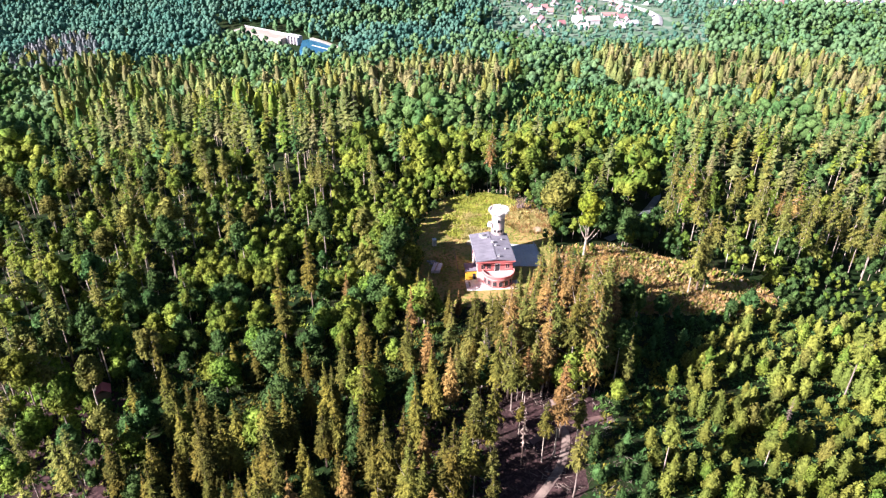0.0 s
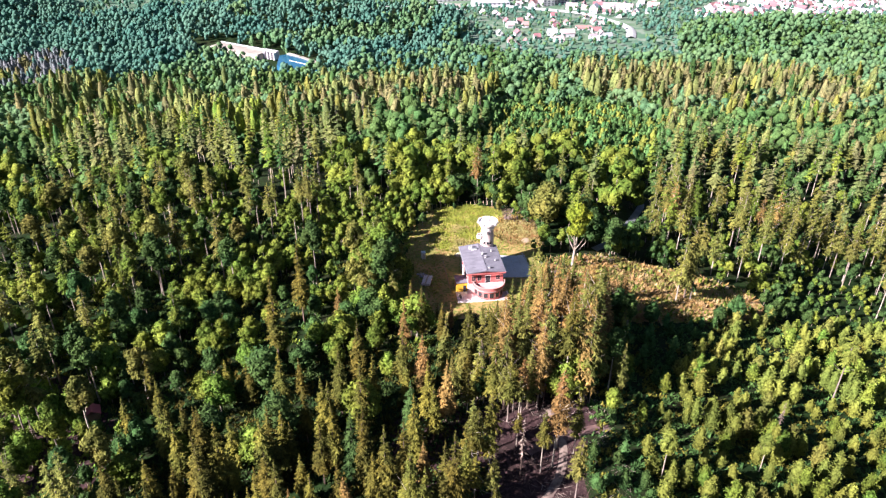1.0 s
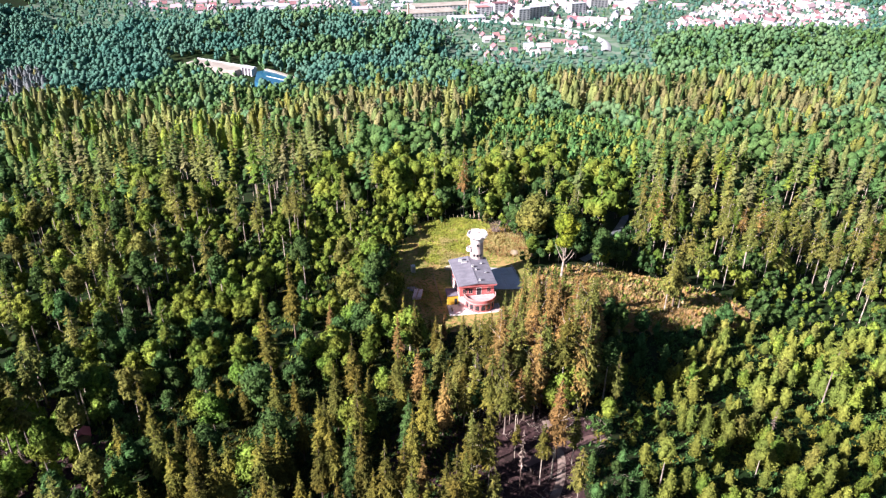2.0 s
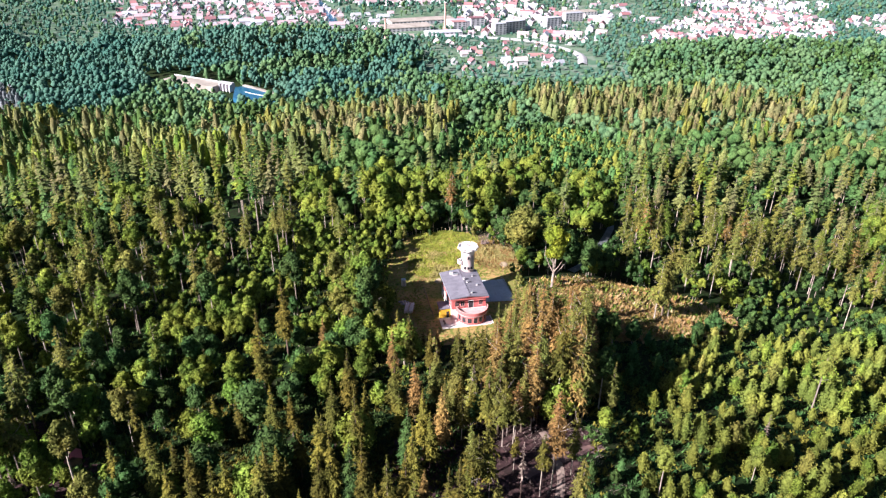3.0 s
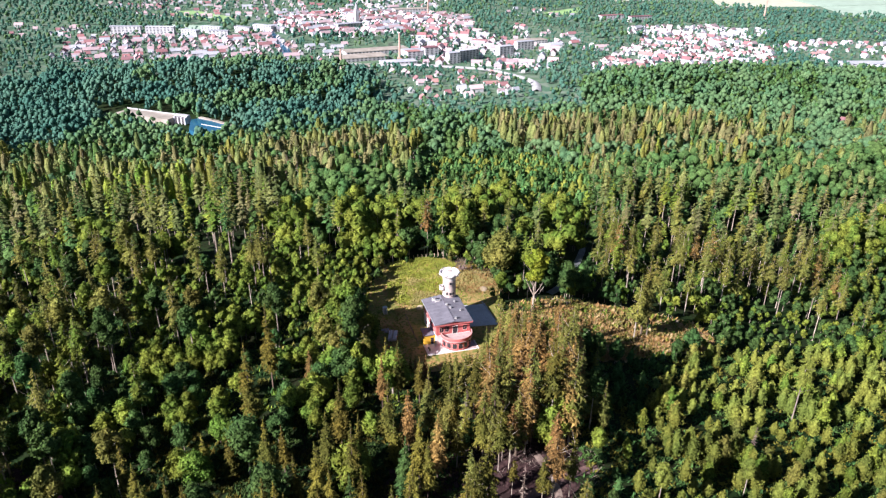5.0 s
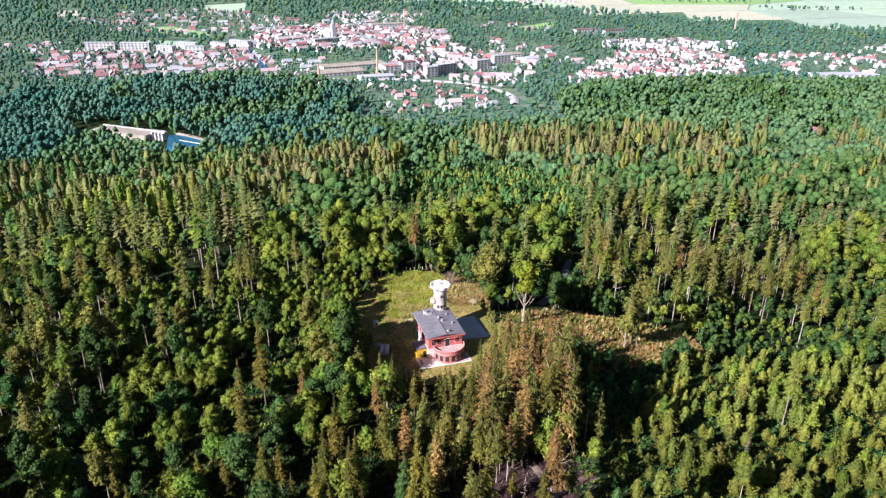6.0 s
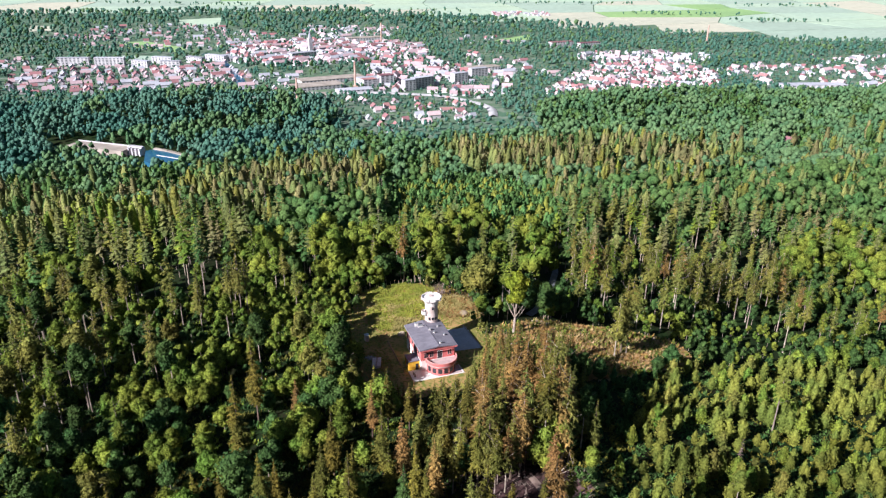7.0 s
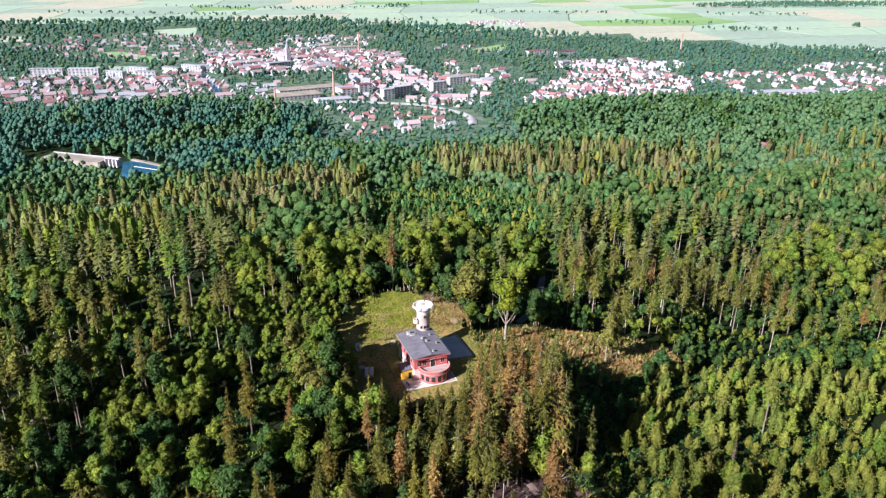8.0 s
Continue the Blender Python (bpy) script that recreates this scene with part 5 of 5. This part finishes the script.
for i in range(4):
    bm = bmesh.new(); box(bm, -14 + i * 5, -12.2 + i * 5, -5, 5, -6, 2.6); part("pier", bm, WALL_PALE, weir)
bm = bmesh.new(); box(bm, -15, 4, -2.4, 2.4, 2.6, 4.4); part("gate_gallery", bm, WALL_PALE, weir, "white gallery over the gates")
for i in range(3):
    bm = bmesh.new(); box(bm, -12.2 + i * 5, -9 + i * 5, -0.5, 0.5, -5, 3.0); part("gate", bm, GLASS, weir, "dark steel gate")
boom = root("float_boom", pose(-136, 824, POND_Z, 0, 0, -38), "white float boom lying on the reservoir", "boom")
bm = bmesh.new()
bmesh.ops.create_cone(bm, cap_ends=True, segments=8, radius1=0.55, radius2=0.55, depth=38, matrix=Matrix.Rotation(radians(90), 4, "Y"))
part("float", bm, WALL_PALE, boom)

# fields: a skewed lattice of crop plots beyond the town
# crop colours paled and cooled, with distance haze mixed in
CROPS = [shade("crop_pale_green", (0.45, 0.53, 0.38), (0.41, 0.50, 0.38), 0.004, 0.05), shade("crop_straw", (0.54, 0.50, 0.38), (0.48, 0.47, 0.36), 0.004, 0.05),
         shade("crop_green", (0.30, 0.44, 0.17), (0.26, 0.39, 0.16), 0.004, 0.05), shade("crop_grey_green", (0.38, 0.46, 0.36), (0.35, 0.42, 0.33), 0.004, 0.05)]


def field_edge(x):
    return 2750 - 1050 * min(1, max(0, (x - 250) / 1100)) - 150 * min(1, max(0, (x - 1300) / 600))


g = np.random.default_rng(21)
lat = {}
for i in range(-10, 19):
    for j in range(0, 15):
        lat[i, j] = (i * 330 + j * 60 + g.uniform(-80, 80), 1600 + j * 235 + i * 12 + g.uniform(-60, 60))
for i in range(-10, 18):
    for j in range(0, 14):
        quad = [lat[i, j], lat[i + 1, j], lat[i + 1, j + 1], lat[i, j + 1]]
        cx, cy = sum(p[0] for p in quad) / 4, sum(p[1] for p in quad) / 4
        if cy < field_edge(cx) or cx < -0.45 * cy - 200 or cx > 1.2 * cy:
            continue
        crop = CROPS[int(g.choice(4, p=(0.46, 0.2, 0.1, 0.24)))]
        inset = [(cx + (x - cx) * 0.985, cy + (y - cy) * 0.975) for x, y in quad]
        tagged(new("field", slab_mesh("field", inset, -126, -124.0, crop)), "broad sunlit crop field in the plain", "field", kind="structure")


for k, poly in enumerate(MEADOWS):
    tagged(new("meadow", slab_mesh("meadow", poly, -126, -124.1, CROPS[(2, 3, 0, 1)[k % 4]])), "pale green meadow among trees and houses", "meadow", kind="structure")
strip("town_river", RIVER, 17, WATER, 0.5, "narrow blue river running through the town", "river", 10)
strip("river_bank", [(x + 17, y) for x, y in RIVER[3:6]], 13, TRACK, 0.7, "bare sandy bank beside the river", "bank", 10)

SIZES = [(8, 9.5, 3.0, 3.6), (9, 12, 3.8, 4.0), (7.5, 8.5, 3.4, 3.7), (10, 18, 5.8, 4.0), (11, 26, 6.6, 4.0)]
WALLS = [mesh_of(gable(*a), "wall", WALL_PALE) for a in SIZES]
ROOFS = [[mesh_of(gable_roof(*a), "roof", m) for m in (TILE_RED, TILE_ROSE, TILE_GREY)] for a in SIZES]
ROOF_WORD = ("red", "muted rose", "grey")
# quarters: corners in plan, spacing, share built, turn of the streets, share of red / rose / grey roofs, larger houses
QUARTERS = [
    ([(-470, 1310), (-300, 1270), (-90, 1290), (-40, 1440), (-120, 1560), (-300, 1570), (-480, 1580)], 20, 0.8, 12, (0.34, 0.36, 0.30), 0.22),
    ([(-110, 1580), (40, 1500), (330, 1560), (360, 1780), (180, 1930), (-90, 1880)], 20, 0.92, 24, (0.26, 0.46, 0.28), 0.4),
    ([(150, 1180), (330, 1110), (400, 1180), (440, 1380), (320, 1540), (180, 1500)], 21, 0.76, -20, (0.30, 0.40, 0.30), 0.3),
    ([(-60, 1190), (60, 1170), (120, 1230), (60, 1420), (-60, 1400)], 24, 0.5, 10, (0.2, 0.4, 0.4), 0.4),
    ([(105, 925), (250, 920), (275, 1090), (210, 1130), (80, 1090)], 22, 0.46, 8, (0.5, 0.35, 0.15), 0.1),
    ([(440, 1075), (560, 1070), (760, 1130), (830, 1230), (850, 1360), (700, 1480), (590, 1330), (440, 1160)], 18.5, 0.72, 33, (0.34, 0.44, 0.22), 0.06),
    ([(640, 1440), (860, 1380), (980, 1480), (850, 1580), (660, 1560)], 20, 0.66, 40, (0.05, 0.30, 0.65), 0.2),
    ([(850, 1120), (1120, 1040), (1330, 1080), (1300, 1260), (1000, 1350), (860, 1290)], 22, 0.5, 14, (0.32, 0.34, 0.34), 0.12),
    ([(-430, 1830), (-100, 1780), (20, 2000), (-200, 2330), (-480, 2280)], 24, 0.36, 5, (0.2, 0.5, 0.3), 0.2),
    ([(60, 1950), (300, 1900), (400, 2120), (120, 2240)], 24, 0.42, 15, (0.2, 0.4, 0.4), 0.35),
    ([(380, 1330), (520, 1300), (560, 1500), (420, 1640)], 26, 0.4, 10, (0.2, 0.4, 0.4), 0.3),
    ([(-620, 1560), (-480, 1540), (-470, 1700), (-640, 1720)], 24, 0.4, 0, (0.3, 0.4, 0.3), 0.15),
    ([(430, 1780), (620, 1720), (640, 1860), (450, 1950)], 26, 0.35, 20, (0.2, 0.5, 0.3), 0.2),
    ([(760, 2440), (960, 2420), (980, 2560), (790, 2580)], 22, 0.7, 10, (0.3, 0.4, 0.3), 0.1),
    ([(1560, 1500), (1720, 1450), (1760, 1560), (1620, 1620)], 24, 0.6, 20, (0.3, 0.4, 0.3), 0.2),
    ([(-560, 2000), (-420, 1960), (-430, 2100), (-560, 2140)], 24, 0.5, 10, (0.2, 0.5, 0.3), 0.1),
    ([(1150, 1330), (1400, 1260), (1440, 1380), (1200, 1440)], 26, 0.35, 18, (0.2, 0.4, 0.4), 0.1),
]
built = []


def clear_of_town(x, y, r):
    return all((x - a) ** 2 + (y - b) ** 2 > (r + s) ** 2 for a, b, s in built)


# larger buildings first
def block(name, X, Y, w, d, storeys, turn, label, wall=WALL_PALE, top=TILE_GREY, bays=0, category="building"):
    """A flat-roofed block with a window band on each storey and a low parapet."""
    b = root(name, pose(X, Y, -124.4, 0, 0, turn), label, category)
    h = storeys * 3.0
    bm = bmesh.new(); box(bm, -w / 2, w / 2, -d / 2, d / 2, -1, h); part("wall", bm, wall, b)
    bm = bmesh.new(); box(bm, -w / 2 - 0.3, w / 2 + 0.3, -d / 2 - 0.3, d / 2 + 0.3, h, h + 0.7); part("roof", bm, top, b)
    bays = bays or max(2, int(w / 7))
    for s in range(storeys):
        for k in range(bays):
            x0 = -w / 2 + (k + 0.25) * w / bays
            bm = bmesh.new(); box(bm, x0, x0 + 0.5 * w / bays, -d / 2 - 0.12, -d / 2 + 0.05, s * 3 + 1.0, s * 3 + 2.4); part("window", bm, GLASS, b)
    built.append((X, Y, max(w, d) * 0.5))
    return b


for X, Y, w, d, st, turn in ((-395, 1602, 62, 12, 5, -8), (-325, 1590, 58, 12, 5, -10), (-262, 1560, 40, 12, 4, -35), (-205, 1545, 40, 12, 4, -14), (-225, 1600, 46, 12, 4, -30),
                             (-160, 1590, 42, 12, 4, -40), (-120, 1610, 50, 12, 4, -38), (214, 1216, 22, 13, 6, 20), (243, 1238, 42, 13, 6, 25), (318, 1268, 30, 13, 6, 20), (372, 1330, 36, 12, 5, 15)):
    block("apartment_block", X, Y, w, d, st, turn, "pale flat-roofed apartment block with rows of windows")
block("long_warehouse", 921, 1088, 118, 24, 3, -8, "very long white flat-roofed hall by the wood", bays=10)
block("white_hall", 1148, 905, 34, 16, 2, -20, "white flat-roofed hall among trees", bays=5)
for X, Y, w, d, st, turn in ((92, 1330, 120, 34, 2, 14), (60, 1268, 90, 40, 2, 14), (168, 1300, 60, 30, 3, 14), (40, 1178, 70, 26, 2, 10), (-30, 1205, 60, 22, 2, 8), (230, 1880, 90, 30, 3, 10), (60, 1640, 60, 20, 3, 24),
                             (402, 1400, 70, 24, 2, 12), (120, 1215, 60, 24, 2, 10)):
    block("factory_hall", X, Y, w, d, st, turn, "low pale factory hall with a flat roof", top=CONCRETE if w > 65 else TILE_GREY)
for X, Y, w, d, st, turn in ((690, 1690, 62, 16, 4, 10), (752, 1665, 60, 16, 4, 12), (540, 965, 34, 18, 3, -12), (150, 1255, 24, 16, 5, 14), (186, 1290, 26, 18, 5, 14), (235, 1020, 22, 18, 3, 0)):
    block("red_roofed_block", X, Y, w, d, st, turn, "large pale building with a red roof", top=TILE_RED)


def chimney(X, Y, h, r):
    c = root("factory_chimney", pose(X, Y, -124.6), "tall slender brick factory chimney", "chimney")
    bm = bmesh.new()
    bmesh.ops.create_cone(bm, cap_ends=True, segments=14, radius1=r, radius2=r * 0.6, depth=h, matrix=Matrix.Translation((0, 0, h / 2)))
    part("shaft", bm, BRICK, c)
    bm = bmesh.new()
    bmesh.ops.create_cone(bm, cap_ends=True, segments=14, radius1=r * 0.72, radius2=r * 0.72, depth=1.2, matrix=Matrix.Translation((0, 0, h - 0.4)))
    part("rim", bm, BRICK, c)
    bm = bmesh.new()
    box(bm, -r * 1.7, r * 1.7, -r * 1.7, r * 1.7, -0.5, 3.5)
    part("plinth", bm, BRICK, c)
    built.append((X, Y, 6))


chimney(128, 1262, 44, 2.4), chimney(22, 1143, 40, 2.4), chimney(1082, 1672, 46, 2.4), chimney(262, 1800, 52, 2.2)
church = root("church", pose(81, 1680, -124.4, 0, 0, 20), "pale town church with a slim tower", "church")
bm = bmesh.new(); box(bm, -4, 4, -4, 4, -1, 34); part("tower", bm, WALL_PALE, church)
bm = bmesh.new(); bmesh.ops.create_cone(bm, cap_ends=True, segments=8, radius1=5, radius2=0.3, depth=16, matrix=Matrix.Translation((0, 0, 42))); part("spire", bm, TILE_GREY, church)
bm = gable(16, 40, 13, 9); bmesh.ops.translate(bm, verts=bm.verts, vec=(0, 24, 0)); part("nave", bm, WALL_PALE, church)
bm = gable_roof(16, 40, 13, 9); bmesh.ops.translate(bm, verts=bm.verts, vec=(0, 24, 0)); part("roof", bm, TILE_ROSE, church)
built.append((81, 1690, 26))

g = np.random.default_rng(33)
plots = []
for poly, step, share, turn, mix, large in QUARTERS:
    px, py = np.array([p[0] for p in poly]), np.array([p[1] for p in poly])
    mxx, myy, rad = px.mean(), py.mean(), max(np.ptp(px), np.ptp(py))
    ct, stn = math.cos(radians(turn)), math.sin(radians(turn))
    for a in np.arange(-rad, rad, step):
        for b in np.arange(-rad, rad, step * 0.92):
            u, v = a + g.uniform(-0.16, 0.16) * step, b + g.uniform(-0.16, 0.16) * step
            X, Y = mxx + u * ct - v * stn, myy + u * stn + v * ct
            if g.uniform() > share or not inside(poly, [X], [Y])[0] or off_line(TOWN_ROAD, [X], [Y])[0] < 21 or not clear_of_town(X, Y, 5):
                continue
            i = int(g.choice((3, 4), p=(0.65, 0.35))) if g.uniform() < large else int(g.integers(0, 3))
            plots.append((X, Y, i, int(g.choice(3, p=mix)), turn + float(g.choice((0, 90))) + g.uniform(-6, 6)))
            built.append((X, Y, SIZES[i][1] * 0.36))
plots += [(-40, 790, 2, 1, 30), (126, 904, 0, 0, 10), (560, 690, 1, 0, 15), (90, 868, 0, 0, 40)]
plots.sort(key=lambda p: p[1])
far_v, far_f, far_m, base = [], [], [], 0
for k, (X, Y, i, c, turn) in enumerate(plots):
    m = pose(X, Y, float(land(X, Y)), 0, 0, turn)
    if k < 290:
        h = root("town_house", m, f"pale-walled house with a {ROOF_WORD[c]} gabled roof", "house", "houses of the town")
        for n, me in (("wall", WALLS[i]), ("roof", ROOFS[i][c])):
            new(n, me).parent = h
    else:
        for me, slot in ((WALLS[i], 0), (ROOFS[i][c], 1 + c)):
            me.calc_loop_triangles()
            v = np.array([m @ q.co for q in me.vertices])
            f = np.array([t.vertices[:] for t in me.loop_triangles])
            far_v.append(v), far_f.append(f + base), far_m.append(np.full(len(f), slot))
            base += len(v)
ob = new("distant_houses", soup("distant_houses", np.concatenate(far_v), np.concatenate(far_f), [WALL_PALE, TILE_RED, TILE_ROSE, TILE_GREY], np.concatenate(far_m)))
tagged(ob, "many small pale houses with red and grey roofs", "houses", kind="stuff")

# trees between the houses, along the fields and in far copses
g = np.random.default_rng(44)
spots = []
near_built = {}
for a, b, s in built:
    near_built.setdefault((int(a // 40), int(b // 40)), []).append((a, b, s))


def free(x, y, r):
    i, j = int(x // 40), int(y // 40)
    return all((x - a) ** 2 + (y - b) ** 2 > (r + s) ** 2 for di in (-2, -1, 0, 1, 2) for dj in (-2, -1, 0, 1, 2) for a, b, s in near_built.get((i + di, j + dj), ()))


for y0, y1, step in ((800, 1400, 12.5), (1400, 2000, 16.5), (2000, 2900, 25)):
    xs, ys = np.meshgrid(np.arange(-0.42 * y1 - 120, 1.12 * y1, step), np.arange(y0, y1, step))
    x, y = (xs + g.uniform(-0.48, 0.48, xs.shape) * step).ravel(), (ys + g.uniform(-0.48, 0.48, xs.shape) * step).ravel()
    ok = (x > -0.42 * y - 120) & (x < 1.12 * y) & ~inside(MID_WOOD, x, y) & ~inside(RIGHT_WOOD, x, y) & ~inside(WEIR_SITE, x, y) & (off_line(TOWN_ROAD, x, y) > 13) & (off_line(TOWN_ROAD, x, y + 14) > 15)
    x, y = x[ok], y[ok]
    p = patch(x, y, 90, 9)
    home = np.zeros(len(x), bool)
    for q in QUARTERS:
        home |= inside(q[0], x, y)
    bare = off_line(RIVER, x, y) < 15
    for q in MEADOWS:
        bare |= inside(q, x, y)
    x, y, p, home = x[~bare], y[~bare], p[~bare], home[~bare]
    for X, Y, P, H in zip(x, y, p, home):
        u = g.uniform()
        if Y > field_edge(X) or u > (0.74 if H and Y > 1100 else 0.7 + 1.1 * P) or not free(X, Y, 1.0):
            continue
        spots.append((X, Y, (0.62 if H else 0.9) * (step / 11) ** 0.8 * g.uniform(0.7, 1.25)))
for xa, ya, xb, yb in ((-900, 2780, -200, 2700), (-200, 2700, 330, 2500), (-700, 3180, 0, 2960), (1250, 2450, 1650, 2330), (1450, 2150, 1800, 2080), (900, 2950, 1500, 2820), (520, 2660, 700, 2600),
                       (1900, 2700, 2300, 2600), (300, 3300, 700, 3250), (-300, 3450, 300, 3200)):
    for k in range(int(math.hypot(xb - xa, yb - ya) / 13)):
        u = g.uniform()
        spots.append((xa + (xb - xa) * u + g.normal(0, 10), ya + (yb - ya) * u + g.normal(0, 16), g.uniform(0.9, 1.5)))
for cx, cy, rx, ry, n in ((2750, 3150, 650, 160, 900), (2100, 2150, 18, 14, 12), (700, 3350, 60, 40, 40), (620, 2330, 150, 40, 120)):
    for _ in range(n):
        a, r = g.uniform(0, 6.28), math.sqrt(g.uniform())
        spots.append((cx + math.cos(a) * r * rx, cy + math.sin(a) * r * ry, g.uniform(1.0, 1.7)))
vs, fs, ms, base = [], [], [], 0
for X, Y, s in spots:
    h, t, (v, f) = SHAPES["broad", -2][int(g.integers(0, 9))]
    w = g.uniform(0, 6.28)
    rot = np.array([[math.cos(w), -math.sin(w), 0], [math.sin(w), math.cos(w), 0], [0, 0, 1]])
    # valley trees take the leaf tints that have haze painted in
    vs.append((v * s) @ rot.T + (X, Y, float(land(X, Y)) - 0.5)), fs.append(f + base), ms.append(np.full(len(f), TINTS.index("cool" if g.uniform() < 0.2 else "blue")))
    base += len(v)
tagged(new("valley_trees", soup("valley_trees", np.concatenate(vs), np.concatenate(fs), list(LEAF.values()), np.concatenate(ms), True)), "green trees between houses and along fields", "trees", kind="stuff")
